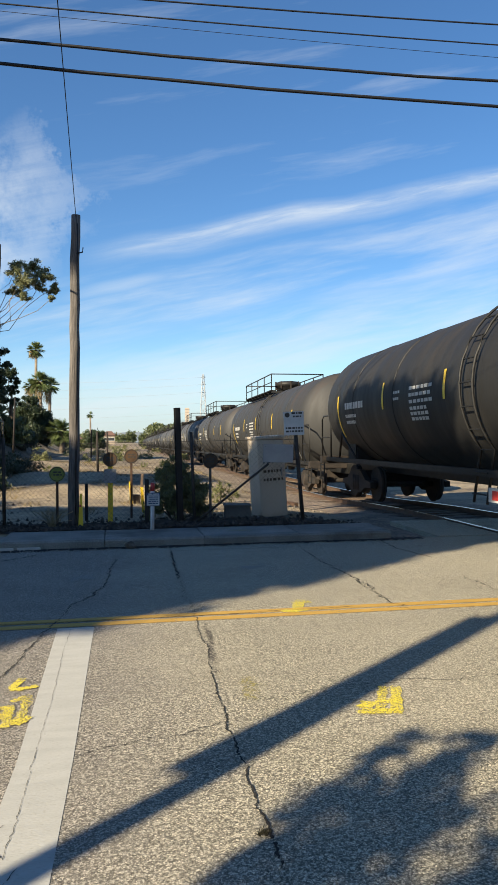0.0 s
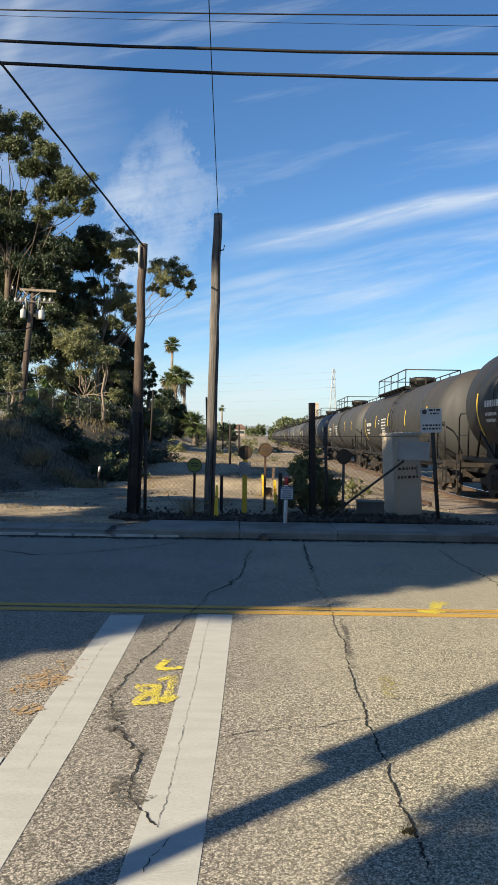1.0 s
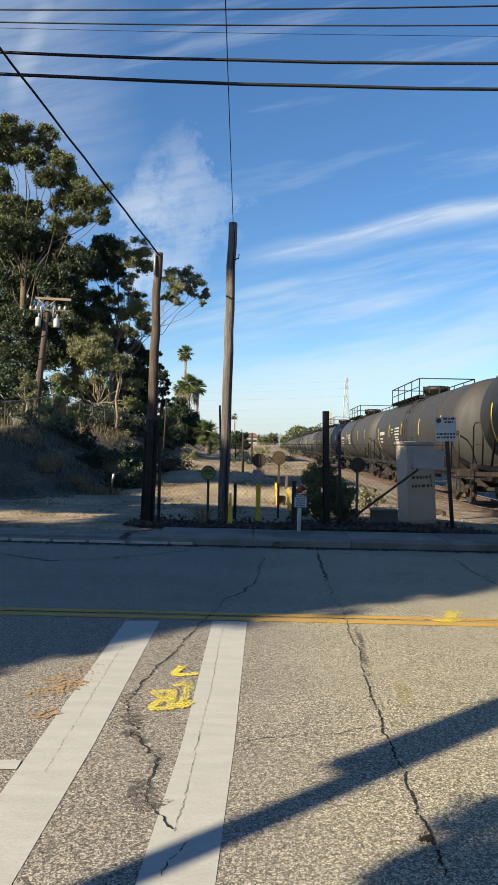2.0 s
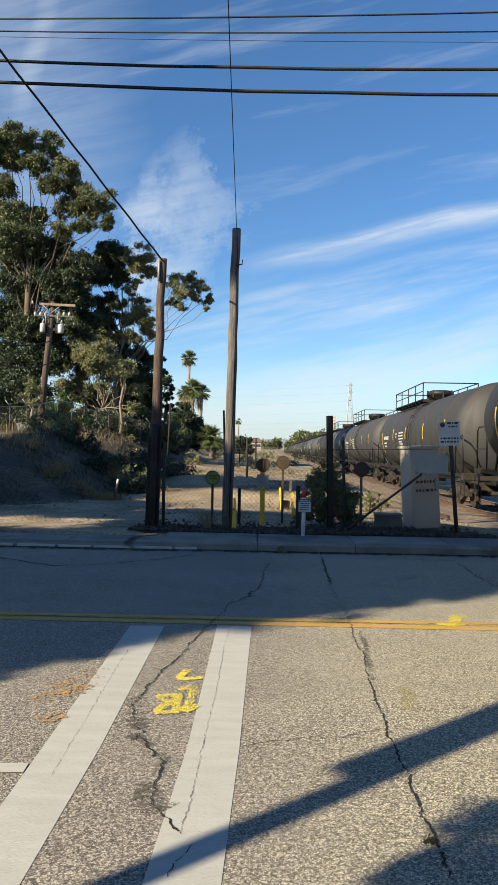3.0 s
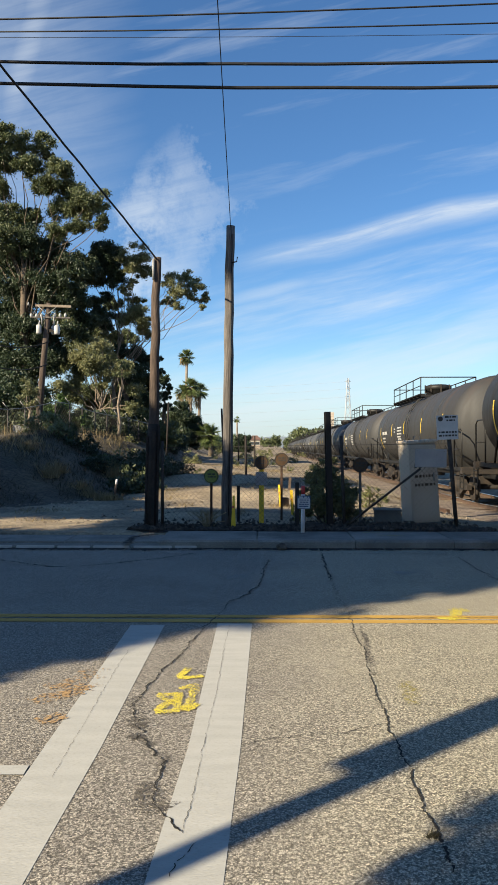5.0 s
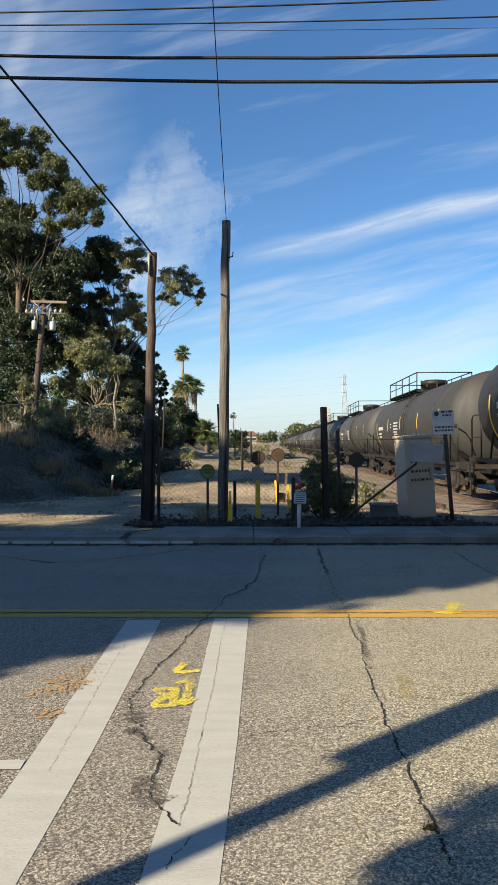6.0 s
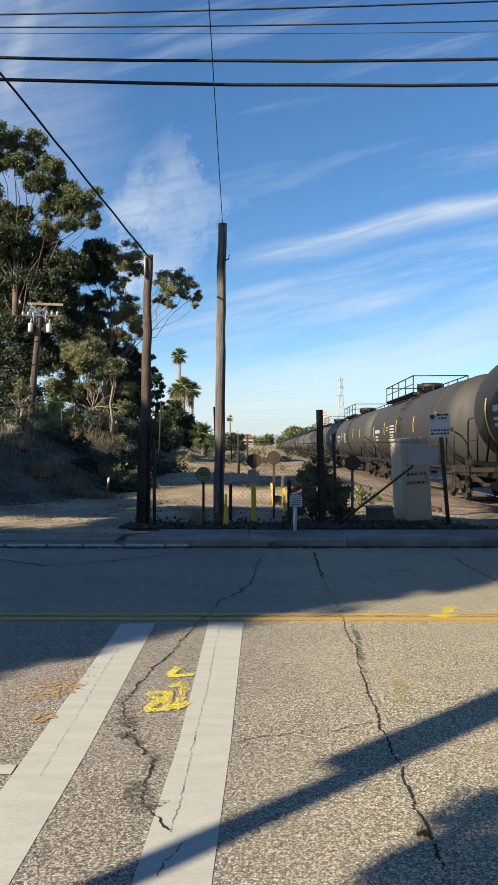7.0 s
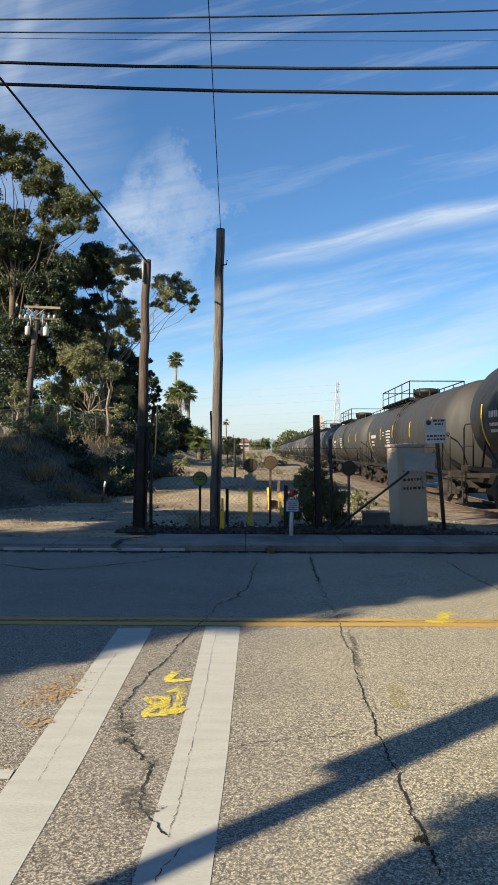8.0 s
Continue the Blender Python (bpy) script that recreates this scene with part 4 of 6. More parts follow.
# soil and litter along the fence
def litter():
    rng = np.random.default_rng(3)
    bm = bmesh.new()
    xs, ys = np.arange(-2.3, 5.0, 0.11), np.arange(12.13, 13.5, 0.09)
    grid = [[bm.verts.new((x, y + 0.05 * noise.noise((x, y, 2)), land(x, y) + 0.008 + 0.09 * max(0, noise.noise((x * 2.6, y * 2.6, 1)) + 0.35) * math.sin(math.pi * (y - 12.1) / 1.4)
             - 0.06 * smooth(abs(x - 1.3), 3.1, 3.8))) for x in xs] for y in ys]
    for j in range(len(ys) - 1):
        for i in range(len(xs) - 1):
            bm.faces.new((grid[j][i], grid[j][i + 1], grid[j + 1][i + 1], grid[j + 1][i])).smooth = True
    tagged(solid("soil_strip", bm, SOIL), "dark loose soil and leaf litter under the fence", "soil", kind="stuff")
    v, f = [], []
    for _ in range(2600):
        x, y = rng.uniform(-2.2, 4.9), 12.15 + abs(rng.normal(0.0, 0.65))
        z, s = land(x, y) + 0.05, rng.uniform(0.012, 0.05)
        k = len(v)
        for px, py, pz in ((1, 0, 0), (-0.5, 0.87, 0), (-0.5, -0.87, 0), (0, 0, 1.2), (0, 0, -0.8)):
            v.append((x + s * px * rng.uniform(0.6, 1.4), y + s * py * rng.uniform(0.6, 1.4), z + s * pz * rng.uniform(0.3, 0.9)))
        f += [(k, k + 1, k + 3), (k + 1, k + 2, k + 3), (k + 2, k, k + 3), (k + 1, k, k + 4), (k + 2, k + 1, k + 4), (k, k + 2, k + 4)]
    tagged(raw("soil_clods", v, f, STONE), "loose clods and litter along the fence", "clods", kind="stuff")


litter()


def shrub(name, clumps, per, size, material, label, root, seed):
    rng = np.random.default_rng(seed)
    t = thing(name, label, "shrub", Matrix.Translation(root))
    rel = [((c[0] - root[0], c[1] - root[1], c[2] - root[2]), r) for c, r in clumps]
    v, f = leaf_cloud(rng, rel, per, size)
    raw("leaves", v, f, material, t)
    for c, r in rel:
        bm = bmesh.new()
        limb_to(bm, rng, (0.05 * rng.normal(), 0.05 * rng.normal(), -0.05), c, 0.018, 0.006, 0.05, 5)
        part("stem", bm, BARK_DARK, t)
    return t


shrub("shrub", [((1.09, 13.40, 1.03), 0.24), ((1.41, 13.50, 0.95), 0.30), ((1.08, 13.30, 0.65), 0.32), ((1.50, 13.30, 0.56), 0.30), ((1.26, 13.30, 0.33), 0.28), ((0.96, 13.40, 0.37), 0.26), ((1.68, 13.50, 0.71), 0.26), ((1.71, 13.50, 0.34), 0.24), ((1.32, 13.60, 1.18), 0.20), ((0.88, 13.40, 0.66), 0.18)],
      30000, 0.033, LEAF_BUSH, "dusty green leafy shrub growing at the fence", (1.3, 13.35, 0.1), 11)
shrub("shrub", [((2.64, 17.00, 0.45), 0.22), ((2.84, 17.00, 0.29), 0.25), ((2.51, 17.00, 0.22), 0.2)], 3500, 0.04, LEAF_BUSH, "low dusty shrub by the ballast", (2.6, 17.0, 0.05), 12)
weed = thing("dry_weed", "pale dry weed at the foot of the fence", "weed", Matrix.Translation((-0.9, 12.7, 0.12)))
rng = np.random.default_rng(4)
bm = bmesh.new()
for _ in range(34):
    tip = Vector((rng.normal(0, 0.16), rng.normal(0, 0.1), rng.uniform(0.1, 0.30)))
    tube(bm, [(rng.normal(0, 0.05), rng.normal(0, 0.04), -0.02), tip * 0.6 + Vector((0, 0, 0.04)), tip], [0.005, 0.004, 0.006], 4)
part("stalks", bm, GRASS_DRY, weed)


# ---- railway ----
def bed():
    bm = bmesh.new()
    prof = [(-2.6, -0.10), (-1.7, -0.07), (-0.9, -0.10), (0.0, -0.11), (0.9, -0.10), (1.7, -0.07), (2.6, -0.12), (4.5, -0.3)]
    prev = None
    for s in list(np.arange(11.1, 60, 0.5)) + [70, 90, 120, 200, 400]:
        row = [bm.verts.new(on_track(s, x, z + 0.03 * noise.noise((x * 2.0, s * 2.0, 5))).translation) for x, z in prof]
        if prev:
            for i in range(len(prof) - 1):
                bm.faces.new((prev[i], prev[i + 1], row[i + 1], row[i]))
        prev = row
    ob = solid("ballast", bm, BALLAST)
    tagged(ob, "rust-stained gravel ballast bed under the rails", "ballast", kind="structure")


bed()
track = thing("railway_track", "railway track with polished rails on wooden ties", "track", kind="structure")
for x in (-0.76, 0.76):
    rail = part("rail", along_track(bmesh.new(), [(x - 0.07, -0.13), (x + 0.07, -0.13), (x + 0.07, -0.105), (x + 0.012, -0.095), (x + 0.012, -0.01), (x + 0.036, 0.0),
                                                  (x + 0.036, 0.022), (x - 0.036, 0.022), (x - 0.036, 0.0), (x - 0.012, -0.01), (x - 0.012, -0.095), (x - 0.07, -0.105)]), RAIL_STEEL, track)
    part("rail_head", along_track(bmesh.new(), [(x - 0.030, 0.0225), (x + 0.030, 0.0225), (x + 0.030, 0.026), (x - 0.030, 0.026)]), RAIL_TOP, rail)
tie = boxed((-1.28, -0.11, -0.26), (1.28, 0.11, -0.085), 0.015)
first = part("tie", tie, TIE_WOOD, track)
first.matrix_basis = on_track(13.5)
rng = np.random.default_rng(8)
for i in range(1, 110):
    o = new("tie", first.data)
    o.parent = track
    o.matrix_basis = on_track(13.5 + 0.54 * i, rng.normal(0, 0.03), rng.normal(0, 0.006)) @ pose(0, 0, 0, 0, 0, rng.normal(0, 0.8))
# asphalt of the crossing, up to and between the rails
for x0, x1 in ((-1.95, -0.85), (-0.68, 0.68), (0.85, 2.8)):
    tagged(solid("road_crossing", along_track(bmesh.new(), [(x0, -0.3), (x1, -0.3), (x1, 0.006), (x0, 0.006)], (11.06, 12.2, 13.3)), ASPHALT), "worn asphalt of the level crossing between the rails", "road", kind="structure")
# loose switch timbers beside the line
for i, (x, y, a) in enumerate(((4.5, 18.6, 100), (4.1, 22.0, 96))):
    o = tagged(solid("timber", boxed((-0.9, -0.05, -0.12), (0.9, 0.05, 0.02), 0.012), RUSTY, at=pose(x, y, -0.02, 0, 0, a)), "rusty rail piece lying beside the ballast", "rail piece", "loose rail pieces")


def tank_car():
    """A tank car about 18 m over its ends, along y, origin on the rail tops."""
    car = thing("tank_car", "dark dusty railway tank car with top platform", "railway car", on_track(11.4), "tank cars of the train")
    zc, R, L = 2.45, 1.51, 8.55
    prof = sorted({(-L + 0.75 - 0.75 * math.cos(math.pi / 2 * k / 8), max(0.03, R * math.sin(math.pi / 2 * k / 8))) for k in range(9)})
    body = prof + [(-3.0, R), (3.0, R)] + [(-y, r) for y, r in reversed(prof)]
    tank = part("tank", lathe_y(bmesh.new(), body, (0, 0, zc), 56), TANK, car)
    for y in (-5.6, -2.9, 2.9, 5.6):
        bm = bmesh.new()
        n = 40
        tube(bm, [((R + 0.002) * math.cos(2 * math.pi * k / n), y, zc + (R + 0.002) * math.sin(2 * math.pi * k / n)) for k in range(n + 1)], 0.013, 4, False)
        part("weld_band", bm, BLACK_STEEL, tank)
    # underframe
    for sx in (-1, 1):
        part("side_sill", boxed((sx * 1.30 - 0.05, -L - 0.2, 0.98), (sx * 1.30 + 0.05, L + 0.2, 1.10), 0.01), BLACK_STEEL, car)
    part("centre_sill", boxed((-0.28, -L - 0.5, 0.72), (0.28, L + 0.5, 1.03), 0.02), BLACK_STEEL, car)
    for sy in (-1, 1):
        part("end_sill", boxed((-1.45, sy * (L + 0.25) - 0.12, 0.90), (1.45, sy * (L + 0.25) + 0.12, 1.12), 0.015), TRUCK_STEEL, car)
        part("saddle", boxed((-1.15, sy * 6.8 - 0.35, 1.0), (1.15, sy * 6.8 + 0.35, 1.55), 0.03), BLACK_STEEL, car)
        bm = bmesh.new()
        tube(bm, [(0, sy * (L + 0.3), 0.86), (0, sy * (L + 1.2), 0.86)], [0.10, 0.14], 8)
        part("coupler", bm, TRUCK_STEEL, car)
        for sx in (-1, 1):
            # grab irons and bracing at the corners
            bm = bmesh.new()
            x, y = sx * 1.42, sy * (L + 0.2)
            tube(bm, [(x, y, 1.1), (x, y, 2.15), (x, y - sy * 0.15, 2.25), (x, y - sy * 0.75, 2.25), (x, y - sy * 0.9, 2.15), (x, y - sy * 0.9, 1.1)], 0.022, 6)
            tube(bm, [(x, y, 1.65), (x, y - sy * 0.9, 1.65)], 0.016, 6)
            part("grab_iron", bm, BLACK_STEEL, car)
            bm = bmesh.new()
            tube(bm, [(sx * 1.30, sy * (L - 1.1), 1.08), (sx * 1.44, sy * (L - 1.8), 1.75), (sx * 1.30, sy * (L - 2.6), 1.08)], 0.03, 6)
            part("brace", bm, BLACK_STEEL, car)
            bm = bmesh.new()
            for k in range(3):
                box(bm, (x - 0.02, y - 0.2, 0.45 + 0.2 * k), (x + 0.02, y + 0.2, 0.48 + 0.2 * k))
            for dy in (-0.2, 0.2):
                box(bm, (x - 0.015, y + dy - 0.015, 0.45), (x + 0.015, y + dy + 0.015, 0.95))
            part("step", bm, BLACK_STEEL, car)
        # two-axle truck
        truck = part("truck", boxed((-0.95, sy * 6.8 - 0.25, 0.42), (0.95, sy * 6.8 + 0.25, 0.78), 0.04), TRUCK_STEEL, car)
        for sx in (-1, 1):
            bm = bmesh.new()
            vs = [(-1.15, 0.52), (-0.75, 0.56), (-0.35, 0.80), (0.35, 0.80), (0.75, 0.56), (1.15, 0.52), (1.15, 0.38), (0.7, 0.36), (0.35, 0.22), (-0.35, 0.22), (-0.7, 0.36), (-1.15, 0.38)]
            a, b = [[bm.verts.new((sx * 0.98 + dx, sy * 6.8 + p, q)) for p, q in vs] for dx in (-0.07, 0.07)]
            bm.faces.new(a)
            bm.faces.new(b[::-1])
            for i in range(len(vs)):
                j = (i + 1) % len(vs)
                bm.faces.new((a[i], b[i], b[j], a[j]))
            part("side_frame", bm, TRUCK_STEEL, truck)
            bm = bmesh.new()
            for dy in (-0.18, 0.0, 0.18):
                tube(bm, [(sx * 1.02, sy * 6.8 + dy, 0.28), (sx * 1.02, sy * 6.8 + dy, 0.66)], 0.065, 8)
            part("springs", bm, TRUCK_STEEL, truck)
            for dy in (-0.89, 0.89):
                bm = bmesh.new()
                c = (sx * 0.76, sy * 6.8 + dy, 0.46)
                disc(bm, c, (1, 0, 0), 0.43, 0.10, 28)
                disc(bm, (sx * 0.70, c[1], c[2]), (1, 0, 0), 0.46, 0.03, 28)
                disc(bm, (sx * 0.86, c[1], c[2]), (1, 0, 0), 0.12, 0.14, 12)
                part("wheel", bm, TRUCK_STEEL, truck)
        for dy in (-0.89, 0.89):
            part("axle", tube(bmesh.new(), [(-0.75, sy * 6.8 + dy, 0.46), (0.75, sy * 6.8 + dy, 0.46)], 0.075, 10), TRUCK_STEEL, truck)
    # brake gear under the middle
    part("air_reservoir", tube(bmesh.new(), [(-0.75, -1.6, 0.78), (-0.75, -0.4, 0.78)], 0.20, 14), BLACK_STEEL, car)
    part("outlet_valve", tube(bmesh.new(), [(0, 0, 1.05), (0, 0, 0.55)], [0.22, 0.14], 12), BLACK_STEEL, car)
    # platform with hand rails, manway
    z0 = zc + R - 0.13
    plat = part("platform", boxed((-1.14, -1.2, z0 + 0.02), (-0.90, 5.2, z0 + 0.06)), BLACK_STEEL, car)
    part("walkway", boxed((0.90, -1.2, z0 + 0.02), (1.14, 5.2, z0 + 0.06)), BLACK_STEEL, plat)
    for y in np.arange(-1.2, 5.3, 0.8):
        part("crossbar", boxed((-1.1, y - 0.03, z0 - 0.06), (1.1, y + 0.03, z0 + 0.019)), BLACK_STEEL, plat)
    for x in (-1.10, 1.10):
        bm = bmesh.new()
        tube(bm, [(x, -1.2, z0), (x, -1.2, z0 + 0.72), (x, 5.2, z0 + 0.72), (x, 5.2, z0)], 0.024, 6)
        tube(bm, [(x, -1.2, z0 + 0.38), (x, 5.2, z0 + 0.38)], 0.018, 6)
        for y in (0.4, 2.0, 3.6):
            tube(bm, [(x, y, z0), (x, y, z0 + 0.72)], 0.022, 6)
        part("hand_rail", bm, BLACK_STEEL, plat)
    for y in (-1.2, 5.2):
        part("end_rail", tube(bmesh.new(), [(-1.1, y, z0 + 0.72), (1.1, y, z0 + 0.72)], 0.024, 6), BLACK_STEEL, plat)
    man = part("manway", tube(bmesh.new(), [(0, 0.6, z0 - 0.1), (0, 0.6, z0 + 0.34), (0, 0.6, z0 + 0.36), (0, 0.6, z0 + 0.50), (0, 0.6, z0 + 0.56)], [0.50, 0.50, 0.56, 0.56, 0.40], 24), BLACK_STEEL, car)
    for k in range(8):
        a = 2 * math.pi * k / 8
        part("bolt", boxed((0.54 * math.cos(a) - 0.03, 0.6 + 0.54 * math.sin(a) - 0.03, z0 + 0.2), (0.54 * math.cos(a) + 0.03, 0.6 + 0.54 * math.sin(a) + 0.03, z0 + 0.55)), TRUCK_STEEL, man)
    # ladders up the tank's side
    for sx in (-1, 1):
        bm = bmesh.new()
        arc = [(sx * (R + 0.10) * math.cos(a), zc + (R + 0.10) * math.sin(a)) for a in [radians(v) for v in range(-40, 66, 7)]]
        for y in (-0.85, -0.40):
            tube(bm, [(x, y, z) for x, z in [(sx * 1.36, 0.55)] + arc], 0.024, 6)
        for x, z in arc[::2] + [(sx * 1.38, 0.7), (sx * 1.36, 1.05)]:
            tube(bm, [(x, -0.85, z), (x, -0.40, z)], 0.014, 5)
        part("ladder", bm, BLACK_STEEL, car)
        # stencils and reflectors lie on the curve of the tank

        def decal(y0, y1, a0, a1, name, material, lift=0.008):
            bm = bmesh.new()
            rows = []
            for k in range(13):
                a = radians(a0 + (a1 - a0) * k / 12)
                rows.append([bm.verts.new((sx * (R + lift) * math.cos(a), y, zc + (R + lift) * math.sin(a))) for y in (y0, y1)])
            for r, s in zip(rows, rows[1:]):
                bm.faces.new((r[0], r[1], s[1], s[0]))
            part(name, bm, material, tank)

        for y, a0, a1 in ((6.85, -32, 10), (3.5, -8, 14), (0.4, -6, 14), (-3.2, -8, 14), (-6.6, -8, 14)):
            decal(y - 0.045, y + 0.045, a0, a1, "reflector_stripe", YELLOW_MARK)
        rng = np.random.default_rng(20 + sx)
        for y0, rows in ((6.25, ((-4, 6, 0.20, 8), (-12, 3, 0.10, 9), (-18, 3, 0.10, 8))), (2.0, ((4, 2.5, 0.2, 6), (-1, 2.5, 0.2, 6), (-6, 2.5, 0.2, 6), (-11, 2.5, 0.2, 5), (-15, 2.5, 0.2, 5), (-19, 2.5, 0.2, 5))), (2.85, ((3, 2, 0.12, 4), (-2, 2, 0.12, 3)))):
            for a, h, w, n in rows:
                bm = bmesh.new()
                y = y0
                for k in range(n):
                    ww = w * rng.uniform(0.7, 1.1)
                    aa, bb = radians(a), radians(a + h)
                    q = [bm.verts.new((sx * (R + 0.008) * math.cos(t), yy, zc + (R + 0.008) * math.sin(t))) for t, yy in ((aa, y), (aa, y - ww * 0.8), (bb, y - ww * 0.8), (bb, y))]
                    bm.faces.new(q)
                    y -= ww
                tagged(part("stencil", bm, STENCIL, tank), kind="stuff")
    return car


car = tank_car()
for k in [-1] + list(range(1, 21)):
    c = copy_thing(car, on_track(11.4 + 19.0 * k))
# the car on the crossing is of an older type, with its platform towards the other end
for o in car.children:
    if o.name.startswith(("platform", "manway")):
        o.location.y -= 7.6


part("placard", boxed((-1.50, -1.75, 0.62), (-1.47, -1.15, 0.84), 0.004), STENCIL, car, "white reflective placard")
part("placard_band", boxed((-1.508, -1.62, 0.66), (-1.501, -1.28, 0.80), 0.001), RED_PAINT, car, "red band of the placard")


def graffiti(s, seed, label, k):
    """Looping spray lines on the side of a car, drawn as a tag without letters."""
    rng = np.random.default_rng(seed)
    bm = bmesh.new()
    zc, R = 2.45, 1.522
    for k in range(8):
        y0, pts = s - k * 0.42, []
        for i in range(14):
            a = radians(-14 + 13 * math.sin(i * 0.9 + k) * rng.uniform(0.6, 1.1))
            pts.append((-R * math.cos(a), y0 + 0.28 * math.cos(i * 0.7 + k), zc + R * math.sin(a)))
        for p, q in zip(pts, pts[1:]):
            p, q = Vector(p), Vector(q)
            w = Vector((0, 0.025, 0)) if abs((q - p).y) < abs((q - p).z) else Vector((0, 0, 0.03))
            bm.faces.new([bm.verts.new(v) for v in (p - w, q - w, q + w, p + w)])
    tagged(solid("graffiti_tag", bm, GRAFFITI, at=on_track(11.4 + 19.0 * k)), label, "graffiti")


graffiti(4.6, 1, "pale looping graffiti on a tank car's side", 1)
graffiti(5.5, 2, "pale looping graffiti on a far tank car", 2)


# ---- bank, trees, far things ----
def bank_cover():
    rng = np.random.default_rng(6)

    def spots(n, x0, x1, y0, y1, keep):
        out = []
        while len(out) < n:
            x, y = rng.uniform(x0, x1), rng.uniform(y0, y1)
            if keep(x, y):
                out.append((x, y, land(x, y) - 0.02))
        return np.array(out)

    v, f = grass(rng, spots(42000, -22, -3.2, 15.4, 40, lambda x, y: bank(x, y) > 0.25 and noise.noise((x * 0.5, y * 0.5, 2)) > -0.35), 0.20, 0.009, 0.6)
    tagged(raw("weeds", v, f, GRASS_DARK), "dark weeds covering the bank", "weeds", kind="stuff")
    v, f = grass(rng, spots(6000, -22, -3.4, 17.5, 42, lambda x, y: bank(x, y) > 3.0 and noise.noise((x * 0.45, y * 0.45, 9)) > 0.02), 0.42, 0.010, 0.35)
    tagged(raw("dry_grass", v, f, GRASS_DRY), "tall dry grass along the top of the bank", "grass", kind="stuff")
    v, f = grass(rng, spots(9000, -7.5, 4.5, 13.6, 45, lambda x, y: bank(x, y) < 0 and noise.noise((x * 0.6, y * 0.6, 4)) > 0.22), 0.12, 0.008, 0.6)
    tagged(raw("stubble", v, f, GRASS_DRY), "sparse dry stubble on the dirt", "grass", kind="stuff")
    v, f = [], []
    for x, y, z in spots(8000, -7.0, 5.0, 13.4, 48, lambda x, y: bank(x, y) < 0.3 and noise.noise((x * 0.7, y * 0.5, 14)) > 0.05):
        k, r = len(v), 0.012 + 0.05 * rng.uniform() ** 5
        for px, py, pz in ((1, 0, 0), (-0.5, 0.87, 0), (-0.5, -0.87, 0), (0, 0, 1.2)):
            v.append((x + r * px * rng.uniform(0.6, 1.4), y + r * py * rng.uniform(0.6, 1.4), z + 0.02 + r * pz * rng.uniform(0.4, 0.9)))
        f += [(k, k + 1, k + 3), (k + 1, k + 2, k + 3), (k + 2, k, k + 3)]
    tagged(raw("rubble", v, f, RUBBLE), "broken stones and rubble on the dirt yard", "rubble", kind="stuff")

bank_cover()
for i, (p, h) in enumerate((((-5.79, 20.00, 1.08), 0.65), ((-5.70, 20.50, 1.11), 0.6), ((-4.93, 20.00, 1.00), 0.42), ((-4.58, 19.50, 0.92), 0.40), ((-4.05, 19.00, 0.80), 0.42), ((-3.83, 19.00, 0.76), 0.34), ((-7.06, 22.00, 1.46), 0.55), ((-4.80, 24.00, 1.35), 0.8), ((-5.28, 24.50, 1.35), 0.8), ((-4.42, 24.00, 1.30), 0.7))):
    tuft = thing("grass_tuft", "tall pale plumed dry grass tuft on the bank", "grass", Matrix.Translation((p[0], p[1], land(p[0], p[1]) - 0.02)), "grass tufts")
    rng = np.random.default_rng(40 + i)
    pts = np.concatenate([rng.normal(0, 0.12, (260, 2)), np.zeros((260, 1))], 1)
    v, f = grass(rng, pts, 0.6 * h, 0.010, 0.45)
    raw("plume", v, f, GRASS_DRY, tuft)
for i, (p, r) in enumerate((((-3.87, 21.00, 0.48), 0.45), ((-3.88, 23.00, 0.59), 0.6), ((-3.37, 21.50, 0.32), 0.45), ((-4.51, 25.00, 0.82), 0.7), ((-5.45, 24.00, 0.89), 0.5), ((-7.53, 26.00, 1.74), 0.75), ((-4.13, 27.00, 0.84), 0.8), ((-3.85, 28.00, 0.55), 0.7), ((-3.72, 30.00, 0.83), 0.8), ((-5.09, 25.00, 0.95), 0.6), ((-4.78, 29.00, 1.31), 0.8), ((-4.33, 31.00, 1.37), 0.8), ((-6.52, 26.00, 1.24), 0.6))):
    p = (p[0], p[1], land(p[0], p[1]) + 0.45 * r)
    shrub("bank_shrub", [((p[0], p[1], p[2]), r), ((p[0] + 0.7 * r, p[1] + 0.3, p[2] - 0.3 * r), 0.7 * r), ((p[0] - 0.7 * r, p[1], p[2] - 0.3 * r), 0.7 * r)], 2600, 0.06, LEAF_GUM if i % 4 == 1 else LEAF_DARK,
          "dark scrubby bush on the bank", (p[0], p[1], land(p[0], p[1])), 60 + i)
mp = thing("white_marker", "short white-topped marker stake on the bank", "marker post", pose(*(-3.78, 19.00, 0.25), 0, 8, 0))
part("post", tube(bmesh.new(), [(0, 0, -0.2), (0, 0, 0.28)], 0.03, 8), POLE_WOOD, mp)
part("top", tube(bmesh.new(), [(0, 0, 0.281), (0, 0, 0.42)], 0.032, 8), MARKER_WHITE, mp)


